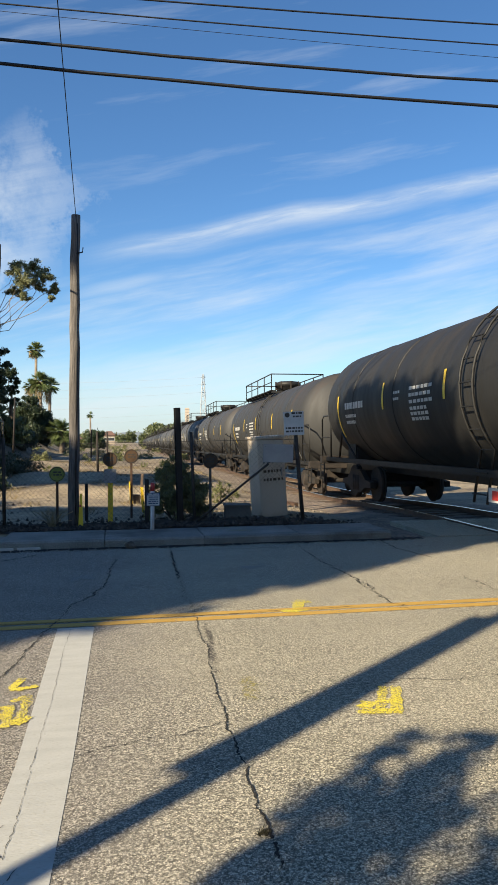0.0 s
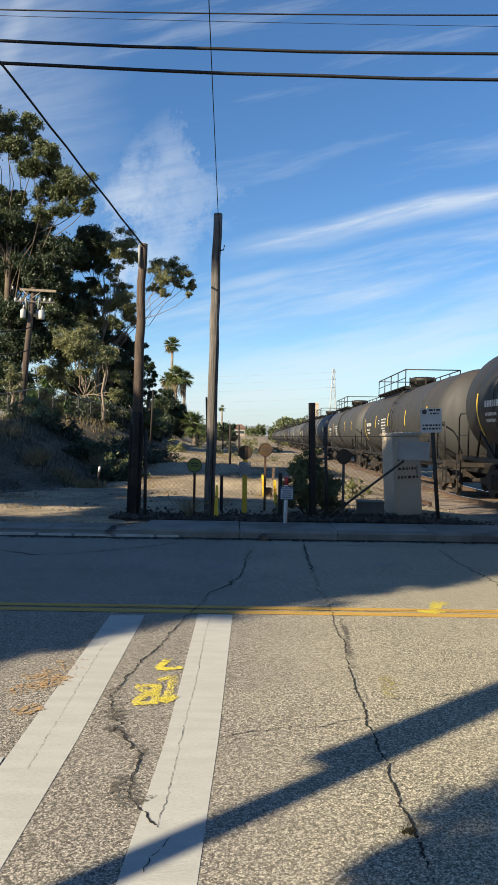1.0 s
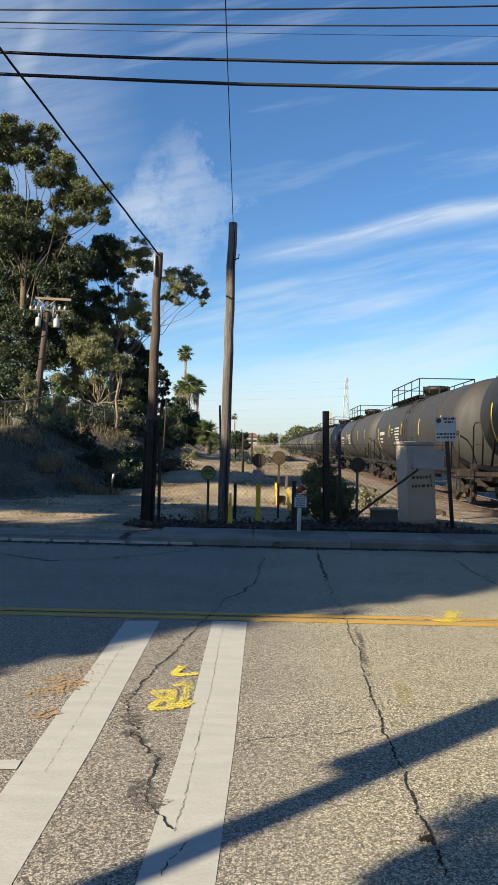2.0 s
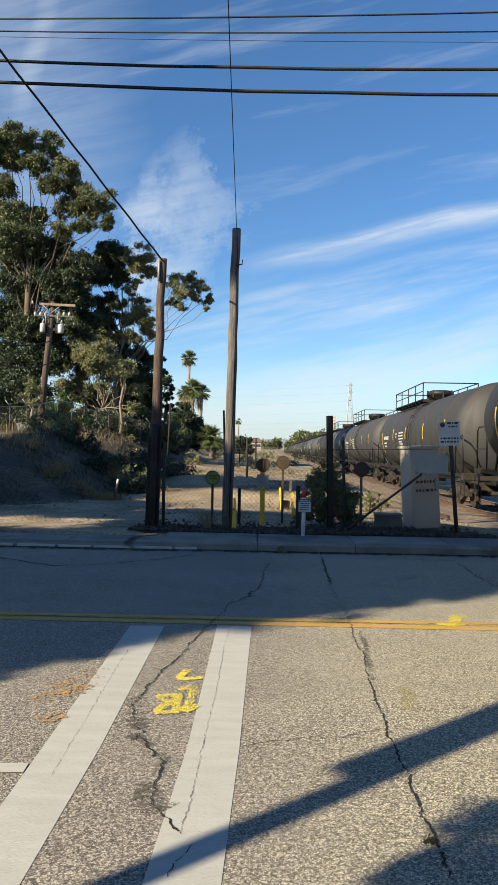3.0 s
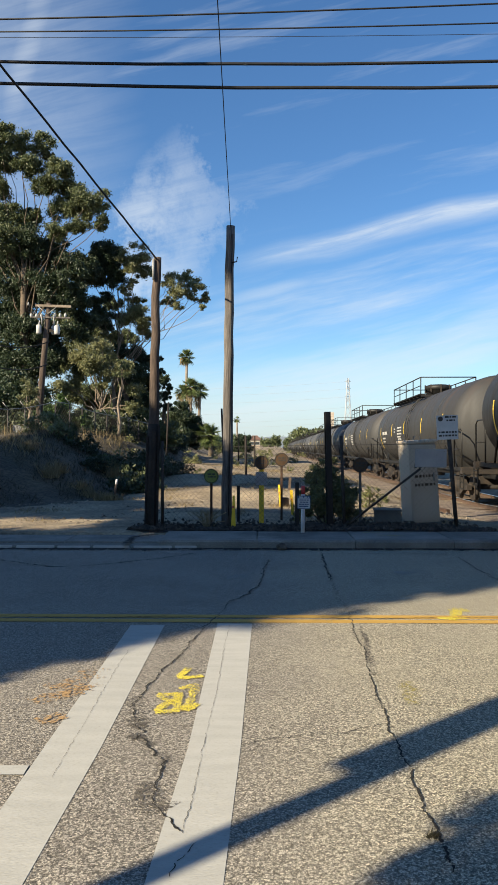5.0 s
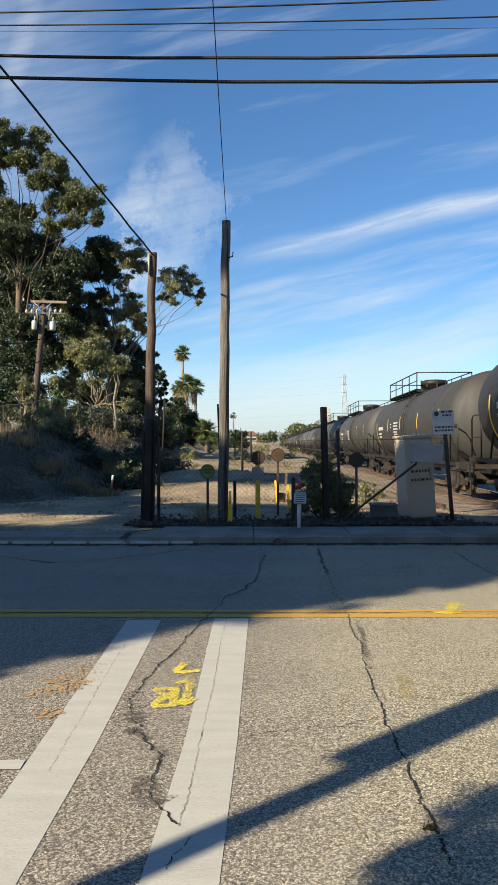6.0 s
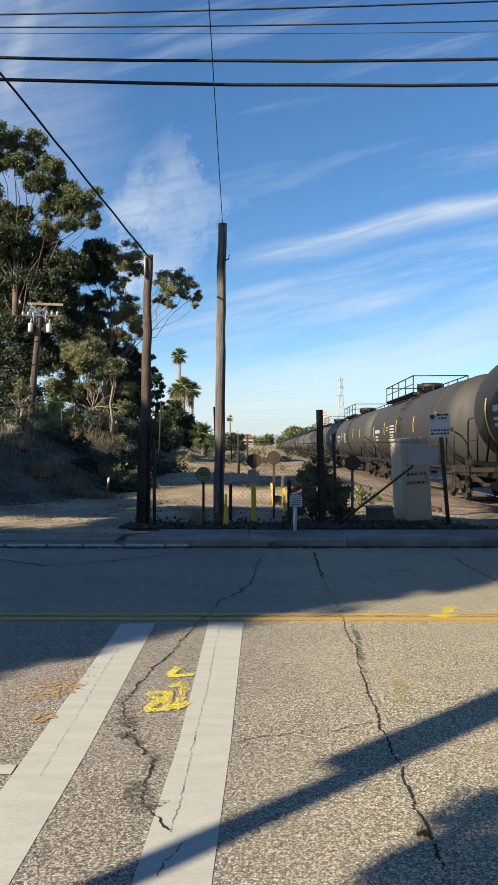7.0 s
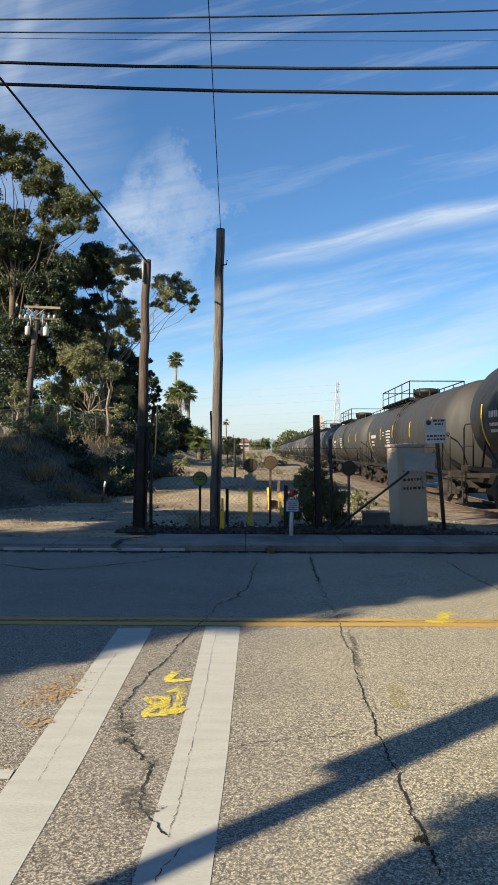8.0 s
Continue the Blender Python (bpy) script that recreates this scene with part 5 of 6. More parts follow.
def tree(name, root, fork, clumps, per, size, leaf, bark, r0, label, seed, limbs=True):
    rng = np.random.default_rng(seed)
    t = thing(name, label, "tree", Matrix.Translation(root))
    root, fork = Vector(root), Vector(fork)
    rel = [(tuple(Vector(c) - root), r) for c, r in clumps]
    bm = bmesh.new()
    f = fork - root
    tube(bm, [(0, 0, -0.5), f * 0.3 + Vector((0.1, 0, 0)), f * 0.65 + Vector((-0.1, 0, 0)), f], [r0 * 1.3, r0, r0 * 0.85, r0 * 0.7], 10)
    part("trunk", bm, bark, t)
    for c, r in rel[::max(1, len(rel) // 20)] if limbs else ():
        bm = bmesh.new()
        limb_to(bm, rng, f * rng.uniform(0.5, 1.0), c, r0 * 0.2, 0.015, 0.06)
        part("limb", bm, bark, t)
    v, fs = leaf_cloud(rng, rel, per, size)
    raw("crown", v, fs, leaf, t)
    return t


tree("eucalyptus_tree", (-14.62, 45.0, 1.53), (-14.67, 45.0, 12.87), [((-15.9, 44.1, 20.5), 0.90), ((-14.9, 45.0, 20.4), 0.78), ((-13.9, 45.9, 20.6), 0.84), ((-14.1, 44.5, 19.0), 0.90), ((-16.0, 45.5, 19.5), 1.06), ((-12.2, 44.1, 18.5), 0.85), ((-13.2, 45.0, 17.9), 0.91), ((-12.1, 45.9, 17.9), 0.93), ((-10.4, 44.5, 16.7), 1.04), ((-10.0, 45.5, 15.5), 0.55), ((-9.4, 44.1, 15.4), 0.36), ((-11.5, 45.0, 16.6), 1.10), ((-12.7, 45.9, 16.6), 0.84), ((-11.2, 44.5, 15.0), 0.68), ((-12.8, 45.5, 15.0), 0.74), ((-15.8, 44.1, 17.5), 0.67), ((-16.0, 45.0, 16.1), 1.14), ((-15.1, 45.9, 15.6), 0.89), ((-15.7, 44.5, 14.3), 1.22), ((-14.3, 45.5, 16.1), 0.69), ((-17.2, 44.1, 19.6), 1.34), ((-17.5, 45.0, 17.5), 1.37), ((-18.0, 45.9, 15.2), 1.40)],
     7500, 0.085, LEAF_GUM, BARK_DARK, 0.24, "tall olive-green eucalyptus tree behind the bank", 1)
tree("evergreen_tree", (-14.51, 46.0, 1.53), (-14.38, 46.0, 6.96), [((-14.2, 45.1, 14.2), 1.19), ((-13.5, 46.0, 13.8), 1.21), ((-16.0, 46.9, 13.4), 1.52), ((-11.9, 45.5, 12.9), 1.20), ((-11.2, 46.5, 12.9), 1.04), ((-13.0, 45.1, 11.7), 1.19), ((-16.1, 46.0, 11.3), 1.49), ((-15.0, 46.9, 11.5), 1.43), ((-12.7, 45.5, 10.9), 1.29), ((-16.3, 46.5, 9.7), 1.51), ((-14.7, 45.1, 8.9), 1.37), ((-11.7, 46.0, 11.1), 1.12), ((-11.3, 46.9, 9.8), 0.90), ((-11.9, 45.5, 8.8), 0.92), ((-16.2, 46.5, 7.5), 1.51), ((-14.7, 45.1, 7.1), 1.28), ((-12.9, 46.0, 7.0), 0.93), ((-13.9, 46.9, 8.6), 1.24), ((-13.7, 45.5, 6.6), 1.20), ((-16.2, 46.5, 5.8), 1.41), ((-15.0, 45.1, 4.8), 1.19), ((-16.3, 46.0, 3.8), 1.21)],
     7000, 0.088, LEAF_DARK, BARK_DARK, 0.30, "massive dark evergreen tree with a dense crown", 2)
tree("evergreen_tree", (-9.00, 50.0, 2.02), (-9.33, 50.0, 7.51), [((-10.3, 49.1, 14.6), 0.97), ((-9.9, 50.0, 13.3), 0.60), ((-11.2, 50.9, 14.3), 0.95), ((-10.4, 49.5, 14.3), 1.08), ((-11.3, 50.5, 15.4), 0.72), ((-9.9, 49.1, 13.2), 0.86), ((-11.6, 50.0, 13.4), 0.98), ((-10.7, 50.9, 10.4), 0.83), ((-11.0, 49.5, 10.4), 0.76), ((-8.6, 50.5, 7.8), 0.94), ((-7.9, 49.1, 6.3), 0.97), ((-7.9, 50.0, 4.6), 0.98), ((-9.3, 50.9, 4.9), 0.83), ((-11.3, 49.5, 11.3), 0.65), ((-10.7, 50.5, 11.9), 0.50), ((-8.2, 49.1, 3.4), 0.86), ((-7.5, 50.0, 7.5), 0.66), ((-7.5, 50.9, 5.6), 0.72), ((-9.3, 49.5, 8.0), 0.65)],
     7000, 0.088, LEAF_DARK, BARK_DARK, 0.20, "dark irregular evergreen tree behind the pale eucalyptus", 21)
tree("evergreen_tree", (-13.04, 57.0, 1.82), (-13.17, 57.0, 4.27), [((-15.0, 56.1, 11.3), 1.31), ((-14.1, 57.0, 10.1), 1.33), ((-15.6, 57.9, 8.4), 1.35), ((-13.9, 56.5, 7.8), 1.32), ((-12.8, 57.5, 10.2), 1.03), ((-12.1, 56.1, 8.2), 1.21), ((-11.2, 57.0, 10.1), 0.87), ((-11.0, 57.9, 6.6), 1.25), ((-14.3, 56.5, 5.6), 1.32), ((-12.7, 57.5, 5.2), 1.34), ((-10.9, 56.1, 4.3), 1.11), ((-9.7, 57.0, 6.1), 1.02), ((-13.7, 57.9, 3.9), 1.14), ((-15.2, 56.5, 3.6), 1.02), ((-9.6, 57.5, 3.4), 0.83), ((-8.5, 56.1, 4.3), 0.81), ((-10.0, 57.0, 10.1), 0.72), ((-12.1, 57.9, 12.8), 0.73)],
     5500, 0.095, LEAF_GUM, BARK_DARK, 0.30, "broad dark evergreen tree in the shade of the grove", 23)
tree("eucalyptus_tree", (-9.94, 49.0, 1.92), (-9.68, 49.0, 7.38), [((-8.3, 48.1, 14.0), 0.98), ((-8.0, 49.0, 13.4), 0.75), ((-9.0, 49.9, 13.9), 0.61), ((-6.0, 48.5, 12.7), 0.64), ((-5.2, 49.5, 13.1), 0.55), ((-5.3, 48.1, 11.9), 0.68), ((-4.3, 49.0, 12.3), 0.65), ((-3.8, 49.9, 11.7), 0.51), ((-5.4, 48.5, 10.9), 0.39), ((-6.1, 49.5, 11.4), 0.55), ((-3.8, 48.1, 10.7), 0.29), ((-4.6, 49.0, 11.7), 0.45), ((-8.7, 49.9, 11.5), 0.71), ((-8.3, 48.5, 10.3), 0.79), ((-7.9, 49.5, 9.3), 0.75), ((-7.6, 48.1, 9.7), 0.59), ((-9.1, 49.0, 10.0), 0.60), ((-9.7, 49.9, 11.2), 0.46), ((-9.1, 48.5, 11.9), 0.44), ((-10.1, 49.5, 9.0), 0.55), ((-8.7, 48.1, 12.4), 0.44)],
     6500, 0.070, LEAF_GUM_PALE, BARK, 0.15, "sparse pale eucalyptus tree with bare limbs", 3)
tree("pepper_tree", (-9.80, 46.0, 1.89), (-10.12, 46.0, 3.84), [((-10.7, 45.1, 7.1), 0.97), ((-10.2, 46.0, 6.3), 1.08), ((-11.7, 46.9, 6.4), 0.82), ((-8.7, 45.5, 6.4), 0.62), ((-12.0, 46.5, 5.3), 0.77), ((-12.5, 45.1, 5.2), 0.66), ((-10.0, 46.0, 5.3), 0.58), ((-10.0, 46.9, 7.9), 0.59), ((-8.5, 45.5, 6.3), 0.62), ((-8.1, 46.5, 5.0), 0.59), ((-8.1, 45.1, 3.7), 0.57), ((-10.2, 46.0, 8.0), 0.67), ((-9.5, 46.9, 7.1), 0.46), ((-11.2, 45.5, 7.1), 0.62), ((-10.7, 46.5, 8.2), 0.45), ((-7.7, 45.1, 3.9), 0.44), ((-9.2, 46.0, 3.3), 0.49)],
     5200, 0.070, LEAF_GUM_PALE, BARK, 0.22, "olive-brown spreading tree with twisted pale limbs", 4)
tree("small_tree", (-8.23, 42.0, 1.94), (-8.04, 42.0, 4.91), [((-7.7, 41.1, 6.0), 0.35), ((-8.2, 42.0, 5.6), 0.30), ((-7.8, 42.9, 5.7), 0.30), ((-7.9, 41.5, 6.3), 0.26)],
     7000, 0.060, LEAF_GUM, BARK, 0.08, "slim young tree on a pale leaning trunk", 22)
tree("eucalyptus_tree", (-7.74, 60.0, 1.68), (-7.84, 60.0, 4.97), [((-7.8, 59.1, 6.8), 0.60), ((-7.8, 60.0, 5.7), 0.52), ((-8.3, 60.9, 7.7), 0.43), ((-7.5, 59.5, 6.3), 0.37), ((-8.4, 60.5, 5.0), 0.52), ((-7.5, 59.1, 4.6), 0.42)],
     6000, 0.100, LEAF_DARK, BARK_DARK, 0.20, "dark narrow tree behind the bank", 5)
tree("broadleaf_tree", (-10.98, 40.0, 1.72), (-11.00, 40.0, 2.76), [((-11.1, 39.1, 3.5), 0.61), ((-10.6, 40.0, 3.2), 0.62), ((-12.2, 40.9, 3.3), 0.54), ((-9.9, 39.5, 3.0), 0.46), ((-11.0, 40.5, 4.0), 0.51), ((-10.9, 39.1, 2.8), 0.55), ((-10.3, 40.0, 2.6), 0.47), ((-12.1, 40.9, 2.6), 0.45)],
     7000, 0.075, LEAF_GREEN, BARK_DARK, 0.20, "bright green leafy tree behind the fence", 6)
tree("small_tree", (-11.36, 36.0, 1.69), (-11.42, 36.0, 3.24), [((-11.2, 35.1, 4.3), 0.41), ((-11.3, 36.0, 3.7), 0.39), ((-12.1, 36.9, 4.0), 0.32), ((-11.0, 35.5, 4.1), 0.25), ((-11.7, 36.5, 4.8), 0.26)],
     6000, 0.055, LEAF_GUM_PALE, BARK, 0.10, "small pale young tree beside the service pole", 7)
tree("oak_tree", (-8.02, 75.0, 1.14), (-8.05, 75.0, 2.78), [((-8.3, 74.1, 4.7), 1.35), ((-9.0, 75.0, 3.9), 1.22), ((-7.7, 75.9, 4.0), 1.39), ((-7.9, 74.5, 2.7), 1.37), ((-6.4, 75.5, 3.2), 1.00), ((-5.4, 74.1, 2.3), 0.98), ((-9.2, 75.0, 2.3), 1.07), ((-7.2, 75.9, 1.9), 1.08), ((-8.0, 74.5, 5.7), 0.75), ((-4.9, 75.5, 1.6), 0.69)],
     4500, 0.120, LEAF_DARK, BARK_DARK, 0.35, "dense dark round-headed tree", 8)


for i, (px, r) in enumerate((((-13.81, 42.00, 2.84), 1.3), ((-10.00, 44.00, 2.80), 1.3), ((-9.19, 46.00, 2.71), 1.2), ((-7.85, 50.00, 2.81), 1.3), ((-7.27, 52.00, 2.13), 1.2), ((-15.12, 42.00, 3.66), 1.6), ((-8.65, 49.00, 3.43), 1.2), ((-14.98, 44.00, 4.79), 1.5))):
    tree("understory_tree", (px[0], px[1], 0.8), (px[0], px[1], px[2] - 0.4), [(px, r), ((px[0] + r, px[1], px[2] - 0.5), r * 0.8), ((px[0] - r, px[1], px[2] - 0.4), r * 0.8), ((px[0] + 0.3, px[1], px[2] - 1.1), r * 0.8)],
         1900, 0.13, LEAF_DARK if i % 3 else LEAF_GUM, BARK_DARK, 0.12, "dark bushy tree behind the bank fence", 80 + i)


for i, (px, r) in enumerate([((-16.13, 56.0, 2.51), 0.76), ((-14.85, 57.0, 2.37), 0.76), ((-13.51, 58.0, 2.27), 0.76), ((-11.49, 56.0, 2.14), 0.67), ((-10.13, 57.0, 2.17), 0.62), ((-8.80, 58.0, 2.11), 0.62), ((-7.45, 56.0, 2.20), 0.58), ((-18.90, 57.0, 2.49), 0.89)]):
    tree("understory_tree", (px[0], px[1], 0.4), (px[0], px[1], px[2]), [(px, r), ((px[0] + r, px[1], px[2] - 0.1), r), ((px[0] - r, px[1], px[2] + 0.1), r * 0.9), ((px[0], px[1], px[2] - 0.7), r)],
         4500, 0.10, LEAF_GUM, BARK_DARK, 0.10, "dark thicket in the shade of the grove", 120 + i)
tree("roadside_tree", (-2.72, 120.00, 0.53), (-2.72, 120.00, 1.47), [((-3.37, 120.00, 1.93), 1.1), ((-2.44, 120.00, 2.31), 1.2), ((-2.90, 120.00, 1.19), 1.3), ((-4.10, 122.00, 1.18), 1.2), ((-1.62, 122.00, 0.99), 0.8)], 900, 0.22, LEAF_DARK, BARK_DARK, 0.15, "dark bushy tree beside the far dirt road", 95)
tree("roadside_tree", (-4.85, 90.00, 1.14), (-4.85, 90.00, 1.49), [((-5.13, 90.00, 1.70), 1.0), ((-4.43, 90.00, 1.28), 1.0), ((-3.94, 90.00, 1.00), 0.8)], 900, 0.2, LEAF_GUM, BARK_DARK, 0.15, "olive bushy tree beside the far dirt road", 96)


def palm(root, top, crown, fronds, seed, label, skirt=0.0):
    rng = np.random.default_rng(seed)
    t = thing("palm_tree", label, "palm", Matrix.Translation(root), "palms")
    top = Vector(top) - Vector(root)
    w = 0.16 + crown * 0.03
    part("trunk", tube(bmesh.new(), [(0, 0, -0.5), top * 0.5 + Vector((0.1, 0, 0)), top], [w * 1.3, w, w * 0.9], 8), BARK, t)
    v, f = [], []
    for k in range(fronds):
        a, e = rng.uniform(0, 2 * math.pi), rng.uniform(-1.0, 1.45)
        out = Vector((math.cos(a) * math.cos(e), math.sin(a) * math.cos(e), math.sin(e)))
        for j in range(13):
            # the fan of a frond: narrow blades spread round its tip
            s = (j - 6) / 6
            side = out.cross(Vector((0, 0, 1))).normalized()
            hub = top + out * crown * 0.45
            tip = hub + (out * math.cos(s * 1.3) + side * math.sin(s * 1.3)) * crown * rng.uniform(0.45, 0.62) - Vector((0, 0, crown * 0.16))
            n = out.cross(side)
            k0 = len(v)
            wd = side * crown * 0.03 + n * crown * 0.02
            v += [tuple(top + out * crown * 0.1), tuple(hub + wd + (tip - hub) * 0.3), tuple(tip), tuple(hub - wd + (tip - hub) * 0.3)]
            f.append((k0, k0 + 1, k0 + 2, k0 + 3))
    raw("fronds", v, f, LEAF_PALM, t)
    if skirt:
        n = 160
        pts = np.stack([rng.normal(0, w * 1.1, n), rng.normal(0, w * 1.1, n), top.z - rng.uniform(0, skirt, n)], 1)
        vv, ff = grass(rng, pts, -0.9, 0.05, 0.3)
        raw("skirt", vv, ff, GRASS_DRY, t, "hanging dead fronds")


palm((-11.42, 110.00, 0.62), (-10.99, 110.00, 14.96), 1.5, 60, 1, "tall slender fan palm against the sky", 0.8)
palm((-9.12, 95.00, 1.11), (-8.98, 95.00, 9.13), 1.6, 64, 2, "fan palm with a full head", 2.0)
palm((-8.42, 98.00, 1.10), (-8.03, 98.00, 8.91), 1.4, 60, 3, "fan palm with a full head", 2.0)
palm((-10.45, 97.00, 1.11), (-10.30, 97.00, 8.68), 1.3, 54, 4, "fan palm behind the dark tree", 2.0)
palm((-4.65, 70.00, 0.96), (-4.81, 70.00, 2.54), 1.53, 44, 5, "low spreading palm beside the dirt track")
palm((-5.31, 170.00, 0.10), (-5.18, 170.00, 7.53), 1.06, 24, 6, "far slender palm on the skyline")

# service pole with transformers
sp = thing("transformer_pole", "wooden power pole with a crossarm and two transformers", "pole", Matrix.Translation((-11.76, 38.00, 1.83)))
tp = Vector((-11.07, 38.00, 9.04)) - Vector((-11.76, 38.00, 1.83))
part("shaft", tube(bmesh.new(), [(0, 0, -1.0), tp * 0.5, tp], [0.19, 0.16, 0.13], 10), POLE_WOOD, sp)
# the upper arm's pale colour stands in for the sun falling on it
part("crossarm", boxed((tp.x - 0.92, -0.22, tp.z - 0.22), (tp.x + 0.98, -0.10, tp.z - 0.09), 0.01, pose(0, 0, 0, 0, 2, 0)), BARK, sp, "upper crossarm with sunlight put into its pale colour")
part("crossarm", boxed((tp.x - 1.08, -0.20, tp.z - 0.80), (tp.x + 1.0, -0.12, tp.z - 0.72), 0.01, pose(0, 0, 0, 0, 1.5, 0)), POLE_GREY, sp)
for sx in (-1, 1):
    part("arm_brace", tube(bmesh.new(), [(tp.x - 0.05, -0.2, tp.z - 0.62), (tp.x + sx * 0.55, -0.2, tp.z - 0.16)], 0.022, 6), GREY_STEEL, sp)
    for dx in (0.35, 0.62, 0.9):
        part("insulator", tube(bmesh.new(), [(tp.x + sx * dx, -0.16, tp.z - 0.78), (tp.x + sx * dx, -0.16, tp.z - 0.66), (tp.x + sx * dx, -0.16, tp.z - 0.56)], [0.05, 0.075, 0.03], 8), TRANSFORMER, sp)
    part("jumper_wire", tube(bmesh.new(), [(tp.x + sx * 0.93, -0.16, tp.z - 0.10), (tp.x + sx * 1.06, -0.2, tp.z - 0.4), (tp.x + sx * 0.9, -0.18, tp.z - 0.68)], 0.014, 5), BLACK_STEEL, sp)
    part("cutout", tube(bmesh.new(), [(tp.x + sx * 0.3, -0.26, tp.z - 1.15), (tp.x + sx * 0.34, -0.2, tp.z - 0.6)], 0.035, 6), GREY_STEEL, sp)
part("insulator", tube(bmesh.new(), [(tp.x - 1.05, -0.16, tp.z - 0.14), (tp.x - 1.05, -0.16, tp.z + 0.02)], [0.06, 0.03], 8), TRANSFORMER, sp)
for dx, dz, r, dy in ((-0.46, -1.66, 0.135, -0.28), (0.50, -1.70, 0.15, -0.28), (0.18, -1.62, 0.12, 0.22)):
    c = Vector((tp.x + dx, dy, tp.z + dz))
    can = part("transformer", tube(bmesh.new(), [c, c + Vector((0, 0, 0.05)), c + Vector((0, 0, 0.42)), c + Vector((0, 0, 0.48))], [r * 0.85, r, r, r * 0.7], 14), TRANSFORMER, sp, "pale grey transformer can")
    part("bushing", tube(bmesh.new(), [c + Vector((0, 0, 0.47)), c + Vector((0.05, 0, 0.70))], 0.035, 8), TRANSFORMER, can)
    part("hanger", boxed((min(tp.x, c.x) - 0.02, -0.06, c.z + 0.16), (max(tp.x, c.x) + 0.02, -0.02, c.z + 0.24)), TRUCK_STEEL, can)
cable("service_cable", (-11.07, 38.00, 7.02), (-13.30, 34.00, 6.66), 0.4, 0.03, "black cable from the power pole")
cable("service_cable", (-11.13, 38.00, 5.83), (-13.30, 34.00, 5.60), 0.4, 0.03, "black cable from the power pole")

# fence along the top of the bank
bf = thing("bank_fence", "weathered chain-link fence with leaning posts on the bank", "fence")
prev = None
for i in range(17):
    p = Vector((-13.4 + 0.42 * i, 29.0 + 1.15 * i, 0))
    p.z = land(p.x, p.y)
    bar("post", p - Vector((0, 0, 0.2)), p + Vector((0.02 * (i % 3 - 1), 0, 1.55)), 0.032, WIRE_STEEL, bf, 8)
    bar("outrigger", p + Vector((0, 0, 1.55)), p + Vector((-0.2, -0.1, 1.85)), 0.02, GREY_STEEL, bf, 6)
    if prev:
        bar("rail", prev + Vector((0, 0, 1.52)), p + Vector((0, 0, 1.52)), 0.022, GREY_STEEL, bf, 6)
        bm = bmesh.new()
        run = p - prev
        for k in range(14):
            for sgn in (0, 1):
                a, b = prev + run * (k / 14), prev + run * ((k + 1) / 14)
                for m in range(14):
                    z0, z1 = 1.5 * m / 14, 1.5 * (m + 1) / 14
                    q0, q1 = (a, b) if (sgn + k + m) % 2 else (b, a)
                    if sgn == 0:
                        tube(bm, [q0 + Vector((0, 0, z0)), q1 + Vector((0, 0, z1))], 0.005, 3, False)
        part("chain_link_mesh", bm, WIRE_STEEL, bf)
    prev = p
for px in ((-11.39, 34.00, 1.67), (-11.13, 34.50, 1.72)):
    bd = thing("pale_board", "pale board leaning on the bank fence", "board", Matrix.Translation((px[0], px[1] - 0.1, land(px[0], px[1]))))
    part("panel", boxed((-0.2, -0.02, 0.0), (0.2, 0.02, 0.75), 0.01, pose(0, 0, 0, 8, 4, 0)), SIGN_GREY, bd)

# posts along the dirt road
for p0, p1, r, m in (((-1.22, 26.00, 1.24), (-1.32, 26.00, 2.88), 0.07, POLE_DARK), ((-0.55, 32.00, 0.91), (-0.57, 32.00, 1.98), 0.09, POLE_DARK), ((-0.25, 45.00, 1.00), (-0.25, 45.00, 2.12), 0.10, POLE_DARK), ((-5.12, 40.00, 1.37), (-5.00, 40.00, 3.93), 0.09, POLE_DARK), ((-1.69, 60.00, 0.81), (-1.64, 60.00, 2.45), 0.10, POLE_DARK)):
    st = thing("timber_post", "dark weathered timber post beside the dirt road", "post", Matrix.Translation(p0), "timber posts")
    part("shaft", tube(bmesh.new(), [(0, 0, -0.8), Vector(p1) - Vector(p0)], [r * 0.6, r * 0.5], 8), m, st)

# pylon
def pylon(base, h, w, label):
    t = thing("lattice_pylon", label, "pylon", Matrix.Translation(base))
    bm = bmesh.new()
    lv = [0, 0.2, 0.36, 0.5, 0.62, 0.72, 0.81, 0.9, 1.0]
    half = lambda v: w * (1 - v) ** 1.1 * 0.5 + w * 0.09
    for a, b in zip(lv, lv[1:]):
        c0 = [Vector((sx * half(a), sy * half(a), a * h)) for sx, sy in ((-1, -1), (1, -1), (1, 1), (-1, 1))]
        c1 = [Vector((sx * half(b), sy * half(b), b * h)) for sx, sy in ((-1, -1), (1, -1), (1, 1), (-1, 1))]
        for k in range(4):
            tube(bm, [c0[k], c1[k]], 0.22, 4)
            tube(bm, [c0[k], c1[(k + 1) % 4]], 0.10, 3)
            tube(bm, [c0[(k + 1) % 4], c1[k]], 0.10, 3)
    part("mast", bm, FAR_STEEL, t)
    for v in (0.72, 0.84, 0.95):
        bm = bmesh.new()
        for s in (-1, 1):
            tube(bm, [(0, 0, v * h), (s * w * 0.34, 0, v * h)], [0.25, 0.12], 4)
            tube(bm, [(0, 0, v * h + 1.5), (s * w * 0.34, 0, v * h)], 0.1, 3)
        part("crossarm", bm, FAR_STEEL, t)


